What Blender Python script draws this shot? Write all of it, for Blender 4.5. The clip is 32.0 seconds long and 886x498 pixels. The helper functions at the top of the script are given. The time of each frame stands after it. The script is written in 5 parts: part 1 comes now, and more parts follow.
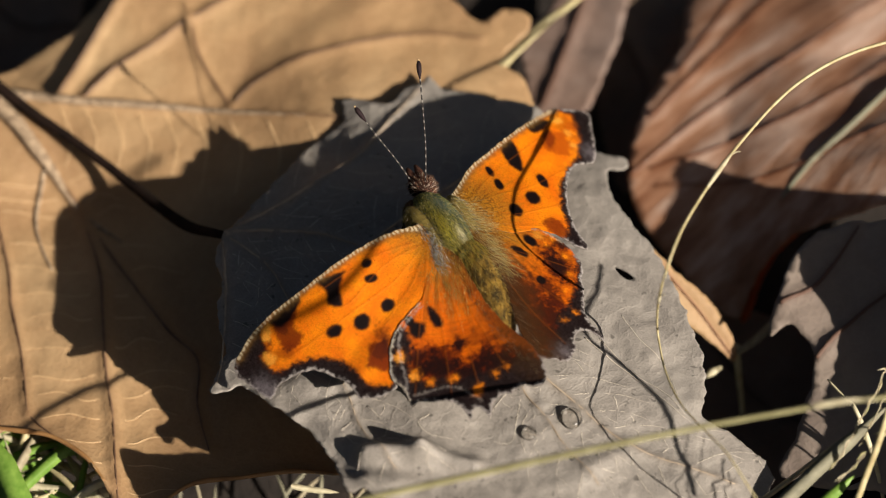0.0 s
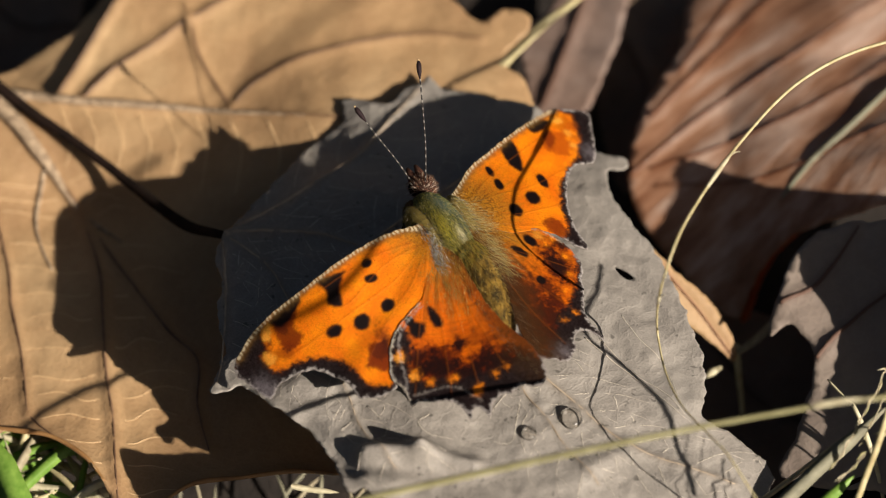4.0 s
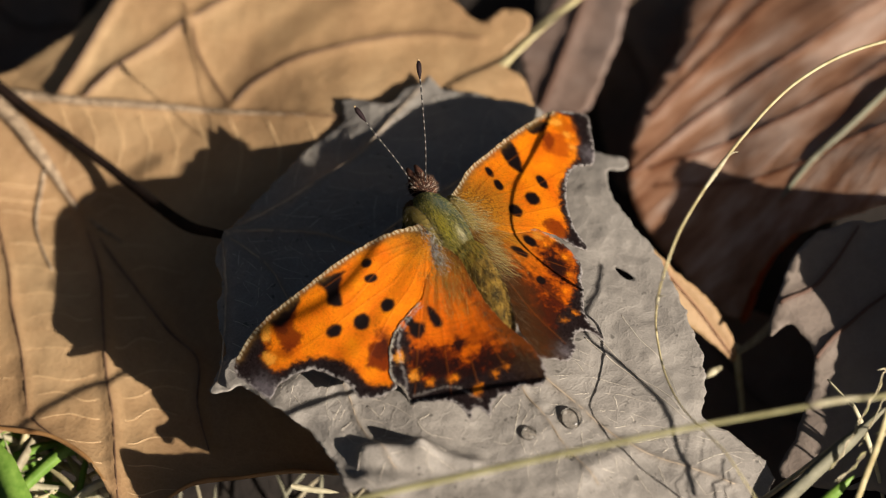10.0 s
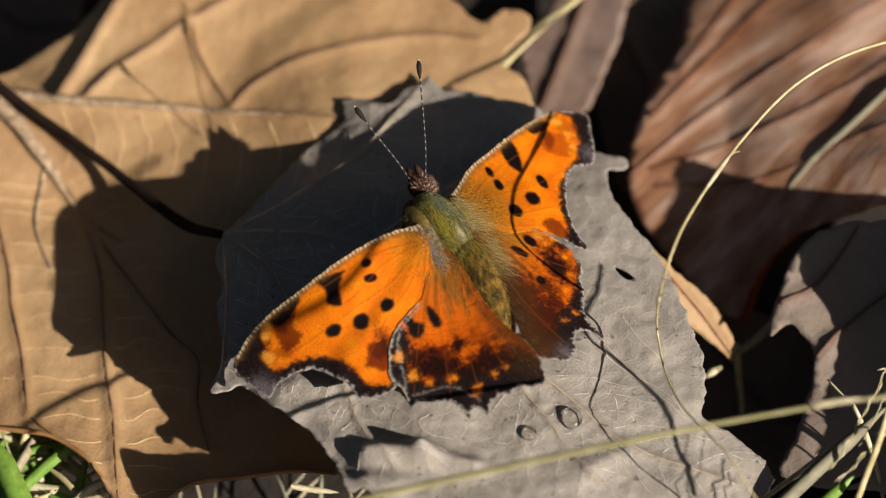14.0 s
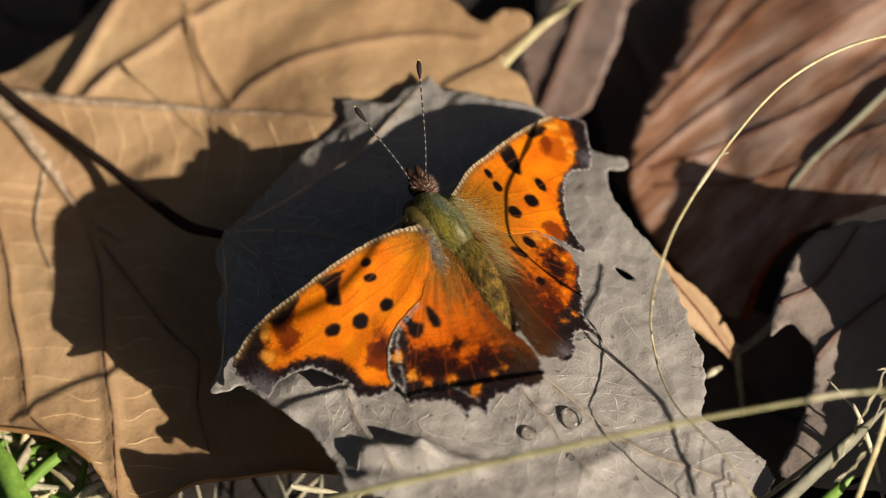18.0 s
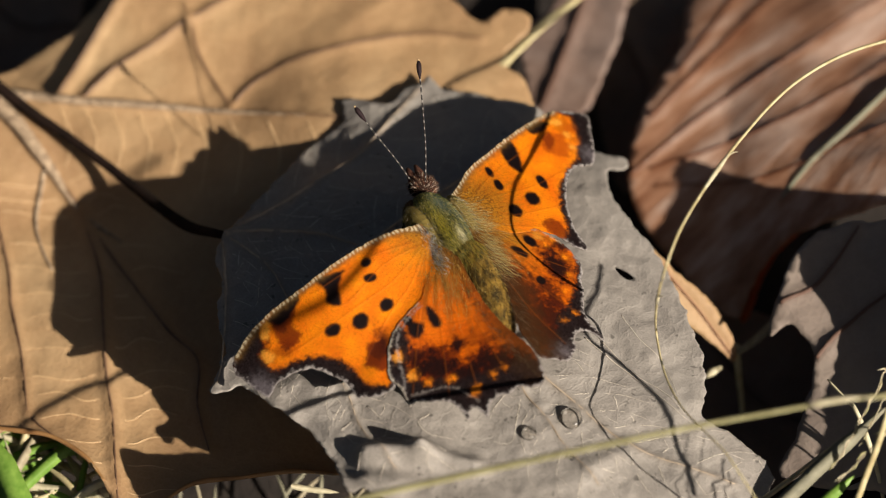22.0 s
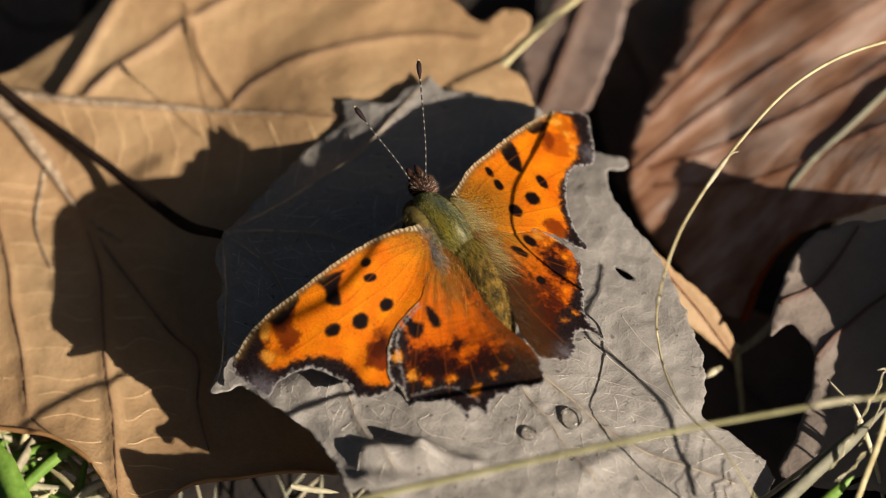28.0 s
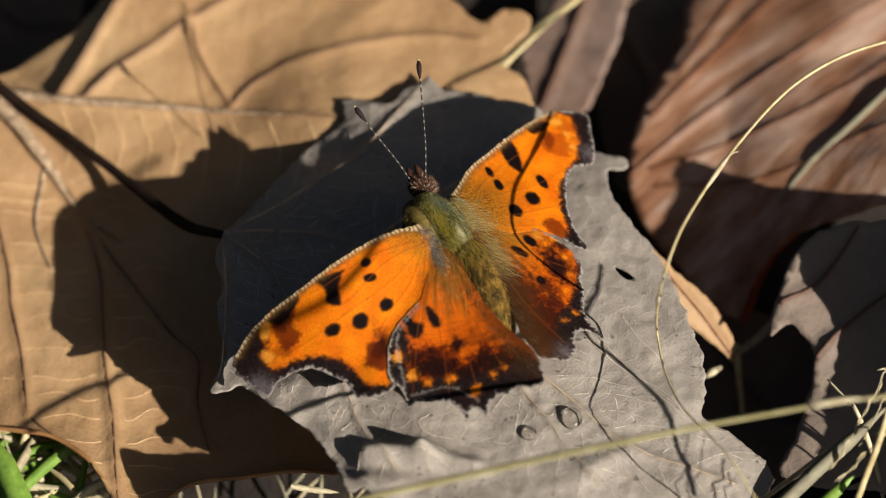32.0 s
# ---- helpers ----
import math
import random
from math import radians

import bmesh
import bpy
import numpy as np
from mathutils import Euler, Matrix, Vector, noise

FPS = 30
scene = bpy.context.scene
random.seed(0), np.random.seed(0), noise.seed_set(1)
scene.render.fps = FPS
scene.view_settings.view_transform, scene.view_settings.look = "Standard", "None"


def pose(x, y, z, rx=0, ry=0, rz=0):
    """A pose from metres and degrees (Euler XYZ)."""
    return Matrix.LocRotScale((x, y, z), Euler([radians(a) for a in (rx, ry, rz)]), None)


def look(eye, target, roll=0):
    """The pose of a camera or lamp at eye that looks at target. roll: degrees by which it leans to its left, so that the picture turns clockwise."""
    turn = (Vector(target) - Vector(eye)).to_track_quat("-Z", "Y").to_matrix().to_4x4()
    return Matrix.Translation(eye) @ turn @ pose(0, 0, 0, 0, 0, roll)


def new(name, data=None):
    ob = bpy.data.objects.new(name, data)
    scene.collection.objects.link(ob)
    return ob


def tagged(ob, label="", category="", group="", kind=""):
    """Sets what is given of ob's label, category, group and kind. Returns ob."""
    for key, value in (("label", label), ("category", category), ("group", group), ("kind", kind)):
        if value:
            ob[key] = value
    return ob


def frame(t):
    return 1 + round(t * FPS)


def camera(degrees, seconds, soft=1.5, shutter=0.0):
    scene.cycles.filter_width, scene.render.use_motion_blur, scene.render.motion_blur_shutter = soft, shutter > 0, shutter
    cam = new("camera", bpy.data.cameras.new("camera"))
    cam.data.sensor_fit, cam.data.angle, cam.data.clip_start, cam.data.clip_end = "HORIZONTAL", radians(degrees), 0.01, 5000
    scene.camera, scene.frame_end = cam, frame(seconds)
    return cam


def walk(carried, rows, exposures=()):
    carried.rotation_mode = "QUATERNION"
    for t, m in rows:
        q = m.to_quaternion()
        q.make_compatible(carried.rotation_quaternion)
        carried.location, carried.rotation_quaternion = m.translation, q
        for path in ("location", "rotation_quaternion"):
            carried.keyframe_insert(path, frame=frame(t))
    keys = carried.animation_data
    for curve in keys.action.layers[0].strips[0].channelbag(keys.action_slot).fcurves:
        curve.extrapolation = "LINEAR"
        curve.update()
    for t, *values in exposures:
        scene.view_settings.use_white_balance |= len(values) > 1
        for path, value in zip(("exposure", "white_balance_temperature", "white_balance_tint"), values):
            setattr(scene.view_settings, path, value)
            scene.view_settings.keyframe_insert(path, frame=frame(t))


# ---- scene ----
# Macro view of a butterfly basking on fallen leaves. Plans below are in millimetres.
MM = 0.001
cam = camera(10.0, 32.0, soft=1.0)
cam_target = Vector((0.0, 0.0, 0.012))
cam_eye = cam_target + 0.56 * Vector((0.0, -math.cos(radians(60)), math.sin(radians(60))))
walk(cam, [(0.0, look(cam_eye, cam_target)), (32.0, look(cam_eye, cam_target))])
cam.data.dof.use_dof = True
cam.data.dof.focus_distance = 0.5515
cam.data.dof.aperture_fstop = 15.0

# ---------------------------------------------------------------- light
SUN = Vector((0.676, -0.486, 0.553)).normalized()
world = bpy.data.worlds.new("sky")
scene.world = world
world.use_nodes = True
sky = world.node_tree.nodes.new("ShaderNodeTexSky")
sky.sky_type = "NISHITA"
sky.sun_disc = False
sky.dust_density = 4.0
sky.ozone_density = 0.3
sky.sun_elevation = math.asin(SUN.z)
sky.sun_rotation = math.atan2(SUN.x, SUN.y)
world.node_tree.links.new(sky.outputs["Color"], world.node_tree.nodes["Background"].inputs["Color"])
world.node_tree.nodes["Background"].inputs["Strength"].default_value = 0.0155
sun_data = bpy.data.lights.new("sun", "SUN")
sun_data.energy = 5.0
sun_data.angle = radians(0.53)
sun_data.color = (1.0, 0.90, 0.78)
sun = new("sun", sun_data)
sun.matrix_world = look(SUN, (0, 0, 0))
scene.view_settings.exposure = 0.63


# -- forms
def quad(c, x, y):
    return c[0] + c[1] * x + c[2] * y + c[3] * x * x + c[4] * x * y + c[5] * y * y


TAN = (1.3339, 0.018032, 0.0089426, 0.00022117, 0.00073579, 0.0025233)
GRAY = (12.441, -0.02579, -0.21413, -0.0032243, 0.00088558, -0.0012743)
BROWN = (-13.749, 0.23158, 0.28764, -0.0029073, 0.0051234, -0.0089468)
SHADE = (0.95337, 0.09204, 0.16045, 0.0008853, -0.00049791, 0.0012858)
STRIP = (7.735, -0.10051, 0.4654, -0.0026738, 0.0050563, -0.0011095)
TOPL = (-7.5853, 0.076427, 0.036594, -0.0012312, 0.0026405, -0.0020128)


CREASE = [(-44.29, 24.86, 3.00), (-36.79, 39.47, 4.00)]
FOLDS = [(*[(-8.09, -28.76, 17.00), (-2.36, -28.76, 17.00)], 2.0, 1.3), (*[(-2.36, -28.76, 17.00), (3.38, -30.26, 17.00)], 1.5, 1.2), (*[(-14.80, -24.18, 17.00), (-9.88, -31.35, 17.00)], -0.9, 1.4), (*[(-11.08, -32.02, 17.00), (-5.06, -32.70, 17.00)], 1.0, 1.5),
         (*[(13.64, -31.51, 16.00), (19.79, -26.90, 15.00)], 0.8, 1.6), (*[(-16.11, -19.15, 16.00), (-8.78, -19.85, 16.00)], 0.6, 1.2), (*[(4.62, -24.68, 16.00), (13.04, -31.51, 16.00)], -0.5, 2.0), (*[(20.78, -11.36, 12.00), (26.15, -19.78, 12.00)], 0.6, 2.0), (*[(18.50, -1.52, 11.00), (22.74, -7.96, 11.00)], -0.5, 2.0)]


def tan_form(x, y):
    (ax, ay, _), (bx, by, _) = CREASE
    d = ((bx - ax) * (y - ay) - (by - ay) * (x - ax)) / math.hypot(bx - ax, by - ay)
    return quad(TAN, x, y) - 0.4 * np.maximum(0, np.minimum(d, 1.2 * (y - ay))) + 0.5 * np.sin(0.21 * x + 0.13 * y + 0.6) * np.cos(0.17 * y - 0.09 * x)


def gray_form(x, y):
    z = quad(GRAY, x, y)
    for (ax, ay, _), (bx, by, _), rise, wide in FOLDS:
        ux, uy = bx - ax, by - ay
        u = np.clip(((x - ax) * ux + (y - ay) * uy) / (ux * ux + uy * uy), 0, 1)
        z = z + rise * np.exp(-((x - ax - u * ux) ** 2 + (y - ay - u * uy) ** 2) / wide ** 2)
    return z + 0.35 * np.sin(0.33 * x + 0.2 * y) * np.cos(0.3 * y - 0.1 * x)


# Slides shift leaf stretches along the camera's sight line, to fit light and shadows.
def tan_slide(x, y):
    return 3.0 * np.exp(-((x + 9) / 11.0) ** 2 - ((y - 21) / 8.0) ** 2) - 2.3 * np.exp(-((x + 41) / 8.0) ** 2 - ((y - 12) / 8.0) ** 2)


def gray_slide(x, y):
    return -2.6 * np.exp(-((x + 14.5) / 5.5) ** 2 - ((y - 16.5) / 5.5) ** 2)


def brown_slide(x, y):
    return 0.42 * np.maximum(0, x - 33) * np.clip((34 - y) / 14, 0, 1)


def brown_form(x, y):
    return quad(BROWN, x, y) + 0.25 * np.sin(0.35 * (x - 0.6 * y))


def shade_form(x, y):
    return quad(SHADE, x, y) + 0.4 * np.sin(0.4 * x + 0.2 * y)


def strip_form(x, y):
    return quad(STRIP, x, y)


# Height of the added, unseen leaf, shaped by where its shadow should fall.
def sun_blocker_form(x, y):
    u = np.clip((x - 51.5) / 5.5, 0, 1)
    return -14.5 + 31.5 * u * u * (3 - 2 * u) + 0.15 * np.maximum(0, x - 57) + 3 * u * np.clip((y + 14.5) / 3, 0, 1) * np.clip((61 - x) / 2, 0, 1)


def top_form(x, y):
    return quad(TOPL, x, y)


def axes(heading=(-0.505, 0.8615, -0.022), side=(0.83, 0.495, 0.263), roll=23.5):
    b = np.array(heading) / np.linalg.norm(heading)
    x = np.array(side) - np.dot(side, b) * b
    x /= np.linalg.norm(x)
    n = np.cross(x, b)
    c, s = math.cos(math.radians(roll)), math.sin(math.radians(roll))
    return c * x - s * n, b, c * n + s * x


BODY_AT = [(0.99, -2.41, 20.00)][0]


def body_frame():
    m = np.eye(4)
    m[:3, 0], m[:3, 1], m[:3, 2] = axes()
    m[:3, 3] = BODY_AT
    return m


HINGE = {"L": (-2.2, 0.6, 2.6), "R": (2.4, 0.6, 1.5)}
DROOP = {"L": -16.5, "R": 14.5}


def wing_local(k):
    a = math.radians(DROOP[k])
    m = np.eye(4)
    m[:3, 0], m[:3, 2] = (math.cos(a), 0, -math.sin(a)), (math.sin(a), 0, math.cos(a))
    m[:3, 3] = HINGE[k]
    return m


def wing_frame(k):
    return body_frame() @ wing_local(k)


def wing_slide(k, x, y):
    """A further rise or dip behind the leading edge, slid along the camera's sight line to fit shadows."""
    if k == "R":
        return -1.8 * np.exp(-((x - 2.5) / 6.0) ** 2 - ((y - 5.0) / 5.0) ** 2)
    return 1.4 * np.exp(-((x + 12.5) / 7.0) ** 2 - ((np.minimum(y, 1) - 1) / 9) ** 2)


def wing_bow(k, x, y):
    a = np.abs(x)
    up = 2.4 if k == "L" else 0.9
    return up * np.sin(np.clip(a / 24.0, 0.0, 1.12) ** 0.75 * math.pi) * np.clip((y + 13) / 18, 0, 1.2)


# -- end forms

# ---------------------------------------------------------------- materials
def shader(name):
    m = bpy.data.materials.new(name)
    m.use_nodes = True
    t = m.node_tree
    return m, t, t.nodes["Principled BSDF"], t.nodes["Material Output"]


def link(t, a, b):
    t.links.new(a, b)


def noise_at(t, scale, detail=6.0, rough=0.6, coord=None, stretch=None):
    n = t.nodes.new("ShaderNodeTexNoise")
    n.inputs["Scale"].default_value = scale
    n.inputs["Detail"].default_value = detail
    n.inputs["Roughness"].default_value = rough
    c = coord or t.nodes.new("ShaderNodeTexCoord").outputs["Object"]
    if stretch:
        mp = t.nodes.new("ShaderNodeMapping")
        mp.inputs["Scale"].default_value = stretch
        link(t, c, mp.inputs["Vector"])
        c = mp.outputs["Vector"]
    link(t, c, n.inputs["Vector"])
    return n.outputs["Fac"]


def ramp(t, fac, stops):
    r = t.nodes.new("ShaderNodeValToRGB")
    while len(r.color_ramp.elements) < len(stops):
        r.color_ramp.elements.new(0.5)
    for e, (p, c) in zip(r.color_ramp.elements, stops):
        e.position, e.color = p, (*c, 1)
    link(t, fac, r.inputs["Fac"])
    return r.outputs["Color"]


def mix(t, fac, a, b, mode="MIX"):
    n = t.nodes.new("ShaderNodeMix")
    n.data_type, n.blend_type = "RGBA", mode
    for s, v in ((n.inputs[0], fac), (n.inputs[6], a), (n.inputs[7], b)):
        if isinstance(v, (int, float)):
            s.default_value = v
        elif isinstance(v, tuple):
            s.default_value = (*v, 1)
        else:
            link(t, v, s)
    return n.outputs[2]


def attr(t, name, out="Fac"):
    n = t.nodes.new("ShaderNodeAttribute")
    n.attribute_name = name
    return n.outputs[out]


def math_node(t, op, a, b=0.0):
    n = t.nodes.new("ShaderNodeMath")
    n.operation = op
    for s, v in ((n.inputs[0], a), (n.inputs[1], b)):
        if isinstance(v, (int, float)):
            s.default_value = v
        else:
            link(t, v, s)
    return n.outputs[0]


def bump(t, bsdf, height, dist, strength=1.0, under=None):
    n = t.nodes.new("ShaderNodeBump")
    n.inputs["Distance"].default_value = dist
    n.inputs["Strength"].default_value = strength
    link(t, height, n.inputs["Height"])
    if under:
        link(t, under, n.inputs["Normal"])
    link(t, n.outputs["Normal"], bsdf.inputs["Normal"])
    return n.outputs["Normal"]


def see_through(t, bsdf, out, color, amount):
    tr = t.nodes.new("ShaderNodeBsdfTranslucent")
    link(t, color, tr.inputs["Color"])
    ms = t.nodes.new("ShaderNodeMixShader")
    ms.inputs[0].default_value = amount
    link(t, bsdf.outputs[0], ms.inputs[1])
    link(t, tr.outputs[0], ms.inputs[2])
    link(t, ms.outputs[0], out.inputs["Surface"])


def leaf_material(name, dark, mid, light, vein, lines, rough=0.6, spots=0.0, spot_color=(0.03, 0.025, 0.02), through_light=0.15, cells=900.0, sheen=0.4, relief=0.00006, grit=0.6, net_show=0.12, coarse=0.0):
    m, t, p, out = shader(name)
    big = noise_at(t, 55.0, 5)
    fine = noise_at(t, 900.0, 6, 0.7)
    col = ramp(t, big, [(0.3, dark), (0.5, mid), (0.72, light)])
    col = mix(t, math_node(t, "MULTIPLY", fine, 0.5), col, tuple(0.55 * c for c in mid))
    vo = t.nodes.new("ShaderNodeTexVoronoi")
    vo.feature = "DISTANCE_TO_EDGE"
    vo.inputs["Scale"].default_value = cells
    warp = t.nodes.new("ShaderNodeTexCoord").outputs["Object"]
    bent = t.nodes.new("ShaderNodeVectorMath")
    bent.operation = "MULTIPLY_ADD"
    wob = t.nodes.new("ShaderNodeTexNoise")
    wob.inputs["Scale"].default_value = 500.0
    link(t, warp, wob.inputs["Vector"])
    link(t, wob.outputs["Color"], bent.inputs[0])
    bent.inputs[1].default_value = (0.0011, 0.0011, 0.0011)
    link(t, warp, bent.inputs[2])
    link(t, bent.outputs[0], vo.inputs["Vector"])
    net = math_node(t, "LESS_THAN", vo.outputs["Distance"], 0.06)
    col = mix(t, math_node(t, "MULTIPLY", net, net_show), col, lines)
    ridge = None
    if coarse:
        wide = t.nodes.new("ShaderNodeTexVoronoi")
        wide.feature = "DISTANCE_TO_EDGE"
        wide.inputs["Scale"].default_value = coarse
        link(t, bent.outputs[0], wide.inputs["Vector"])
        ridge = ramp(t, wide.outputs["Distance"], [(0.0, (1, 1, 1)), (0.07, (0, 0, 0))])
        col = mix(t, math_node(t, "MULTIPLY", ridge, 0.12), col, lines)
    col = mix(t, attr(t, "lines"), col, lines)
    col = mix(t, attr(t, "vein"), col, vein)
    if spots:
        sp = noise_at(t, 900.0, 2, 0.5)
        col = mix(t, ramp(t, sp, [(0.68, (0, 0, 0)), (0.72, (spots, spots, spots))]), col, spot_color)
    link(t, col, p.inputs["Base Color"])
    p.inputs["Roughness"].default_value = rough
    p.inputs["Specular IOR Level"].default_value = sheen
    h = math_node(t, "ADD", math_node(t, "MULTIPLY", fine, grit), math_node(t, "SUBTRACT", math_node(t, "MULTIPLY", noise_at(t, 3600.0, 3, 0.6), 0.35), math_node(t, "MULTIPLY", math_node(t, "SMOOTH_MIN", vo.outputs["Distance"], 0.12), 3.0)))
    if ridge:
        h = math_node(t, "ADD", h, math_node(t, "MULTIPLY", ridge, 0.4))
    bump(t, p, h, relief, 0.9)
    see_through(t, p, out, col, through_light)
    return m


tan_mat = leaf_material("tan_leaf", (0.30, 0.17, 0.082), (0.45, 0.28, 0.138), (0.60, 0.41, 0.22), (0.17, 0.085, 0.04), (0.62, 0.43, 0.24), cells=1300, relief=0.00005, grit=1.1)
gray_mat = leaf_material("gray_leaf", (0.22, 0.197, 0.172), (0.315, 0.285, 0.252), (0.41, 0.376, 0.336), (0.24, 0.185, 0.13), (0.52, 0.47, 0.41), spots=0.5, cells=2400, relief=0.00005, grit=1.1, net_show=0.16, coarse=430.0)


def streaky_material(name, dark, mid, light, turn, rough=0.38, through_light=0.3):
    """A glossy leaf whose tone runs in streaks along its veins."""
    m, t, p, out = shader(name)
    mp = t.nodes.new("ShaderNodeMapping")
    mp.vector_type = "TEXTURE"
    mp.inputs["Rotation"].default_value = (0, 0, radians(turn))
    mp.inputs["Scale"].default_value = (6.0, 1.0, 1.6)
    link(t, t.nodes.new("ShaderNodeTexCoord").outputs["Object"], mp.inputs["Vector"])
    streak = noise_at(t, 420.0, 6, 0.62, coord=mp.outputs["Vector"])
    big = noise_at(t, 60.0, 4)
    col = ramp(t, math_node(t, "ADD", math_node(t, "MULTIPLY", streak, 0.62), math_node(t, "MULTIPLY", big, 0.38)), [(0.34, dark), (0.47, mid), (0.62, light)])
    col = mix(t, attr(t, "vein"), col, dark)
    link(t, col, p.inputs["Base Color"])
    p.inputs["Roughness"].default_value = rough
    bump(t, p, streak, 0.0003, 0.8)
    warm = mix(t, 1.0, col, (1.0, 0.55, 0.32), "MULTIPLY")
    see_through(t, p, out, warm, through_light)
    return m


brown_mat = streaky_material("brown_leaf", (0.20, 0.075, 0.035), (0.44, 0.235, 0.14), (0.68, 0.51, 0.41), 40.0)
# Saturated red stands in for light glowing through; no sun reaches this leaf.
russet_mat = streaky_material("russet_glow_leaf", (0.30, 0.05, 0.01), (0.50, 0.10, 0.015), (0.62, 0.17, 0.03), 60.0, 0.5, 0.6)
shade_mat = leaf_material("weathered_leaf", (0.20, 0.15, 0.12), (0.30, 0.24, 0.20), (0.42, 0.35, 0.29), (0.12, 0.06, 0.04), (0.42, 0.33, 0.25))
rosy_mat = leaf_material("rosy_leaf", (0.13, 0.075, 0.055), (0.25, 0.17, 0.135), (0.42, 0.33, 0.29), (0.12, 0.06, 0.04), (0.45, 0.33, 0.25))
# Brown dimmed in colour so leaves added in the shaded gaps barely show.
low_mat = leaf_material("dim_gap_leaf", (0.08, 0.05, 0.035), (0.15, 0.10, 0.07), (0.24, 0.17, 0.12), (0.05, 0.03, 0.02), (0.2, 0.14, 0.1))
strip_mat = leaf_material("ochre_leaf", (0.30, 0.17, 0.08), (0.40, 0.24, 0.115), (0.47, 0.31, 0.16), (0.3, 0.15, 0.08), (0.6, 0.4, 0.22))


def plain_material(name, a, b, rough=0.6, scale=600.0, stretch=None, through_light=0.0, rel=0.00003):
    m, t, p, out = shader(name)
    f = noise_at(t, scale, 5, 0.6, stretch=stretch)
    col = ramp(t, f, [(0.3, a), (0.7, b)])
    link(t, col, p.inputs["Base Color"])
    p.inputs["Roughness"].default_value = rough
    bump(t, p, f, rel)
    if through_light:
        see_through(t, p, out, col, through_light)
    return m


straw_mat = plain_material("straw", (0.42, 0.34, 0.16), (0.66, 0.58, 0.34), 0.5, 900, through_light=0.2)
pale_mat = plain_material("pale_straw", (0.48, 0.42, 0.26), (0.72, 0.66, 0.46), 0.5, 900, through_light=0.2)
dull_mat = plain_material("dull_straw", (0.30, 0.25, 0.16), (0.48, 0.42, 0.28), 0.6, 900, through_light=0.2)
blade_mat = plain_material("greenish_straw", (0.30, 0.27, 0.12), (0.50, 0.46, 0.24), 0.6, 500, through_light=0.2)
wither_mat = plain_material("withered_grass", (0.20, 0.19, 0.13), (0.34, 0.32, 0.22), 0.7, 500, through_light=0.25)
green_mat = plain_material("green_grass", (0.14, 0.29, 0.035), (0.30, 0.48, 0.09), 0.45, 700, through_light=0.3)
petiole_mat = plain_material("dark_petiole", (0.006, 0.004, 0.003), (0.02, 0.011, 0.008), 0.9, 700, rel=0.00008)
petiole_mat.node_tree.nodes["Principled BSDF"].inputs["Specular IOR Level"].default_value = 0.1
tan_vein_mat = plain_material("tan_vein", (0.08, 0.04, 0.022), (0.22, 0.13, 0.07), 0.55, 350)
tan_line_mat = plain_material("tan_minor_vein", (0.50, 0.33, 0.17), (0.66, 0.46, 0.25), 0.55, 350)
rib_mat = plain_material("pale_rib", (0.13, 0.085, 0.05), (0.46, 0.34, 0.22), 0.7, 1300, rel=0.00012)
rim_mat = plain_material("curled_rim", (0.24, 0.115, 0.04), (0.44, 0.24, 0.09), 0.55, 300, through_light=0.25)
gray_vein_mat = plain_material("gray_vein", (0.26, 0.20, 0.14), (0.44, 0.36, 0.27), 0.6, 350)
gray_line_mat = plain_material("gray_minor_vein", (0.42, 0.37, 0.30), (0.60, 0.54, 0.45), 0.6, 350)
# Soil colour darkened so the shaded gaps between leaves look black.
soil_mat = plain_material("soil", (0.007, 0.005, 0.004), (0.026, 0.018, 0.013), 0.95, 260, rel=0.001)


def scale_material(name, through_light=0.2, rough=0.55):
    m, t, p, out = shader(name)
    grain = noise_at(t, 6200.0, 4, 0.8)
    col = mix(t, 1.0, attr(t, "tint", "Color"), ramp(t, grain, [(0.34, (0.58, 0.52, 0.50)), (0.5, (0.92, 0.92, 0.92)), (0.68, (1.0, 1.0, 1.0))]), "MULTIPLY")
    link(t, col, p.inputs["Base Color"])
    p.inputs["Roughness"].default_value = rough
    p.inputs["Specular IOR Level"].default_value = 0.12
    bump(t, p, grain, 0.00006, 0.9)
    see_through(t, p, out, col, through_light)
    return m


wing_mat = scale_material("wing_scales", 0.22)
fur_mat = scale_material("body_fur", 0.12, 0.6)


# ---------------------------------------------------------------- mesh helpers
def ring_path(pts, step, closed=True):
    """A smooth line through pts, in even steps."""
    p = np.array(pts, float)
    n = len(p)
    out = []
    for i in range(n if closed else n - 1):
        a, b, c, d = (p[(i + k - 1) % n] if closed else p[min(max(i + k - 1, 0), n - 1)] for k in range(4))
        m = max(2, int(np.linalg.norm(c - b) / step))
        for j in range(m):
            u = j / m
            out.append(0.5 * (2 * b + (c - a) * u + (2 * a - 5 * b + 4 * c - d) * u * u + (3 * b - a - 3 * c + d) * u ** 3))
    if not closed:
        out.append(p[-1])
    return np.array(out)


def ragged(line, amount, seed, scale=1.0):
    """Pushes a closed line out and in, for torn and toothed rims."""
    d = np.roll(line, -1, 0) - np.roll(line, 1, 0)
    d /= np.linalg.norm(d, axis=1)[:, None] + 1e-9
    nrm = np.stack([-d[:, 1], d[:, 0]], 1)
    k = np.array([noise.noise((x * scale + seed, y * scale, seed * 1.7)) + 0.5 * noise.noise((x * scale * 2.7, y * scale * 2.7 + seed, 3.1)) for x, y in line])
    return line + nrm * (k * amount)[:, None]


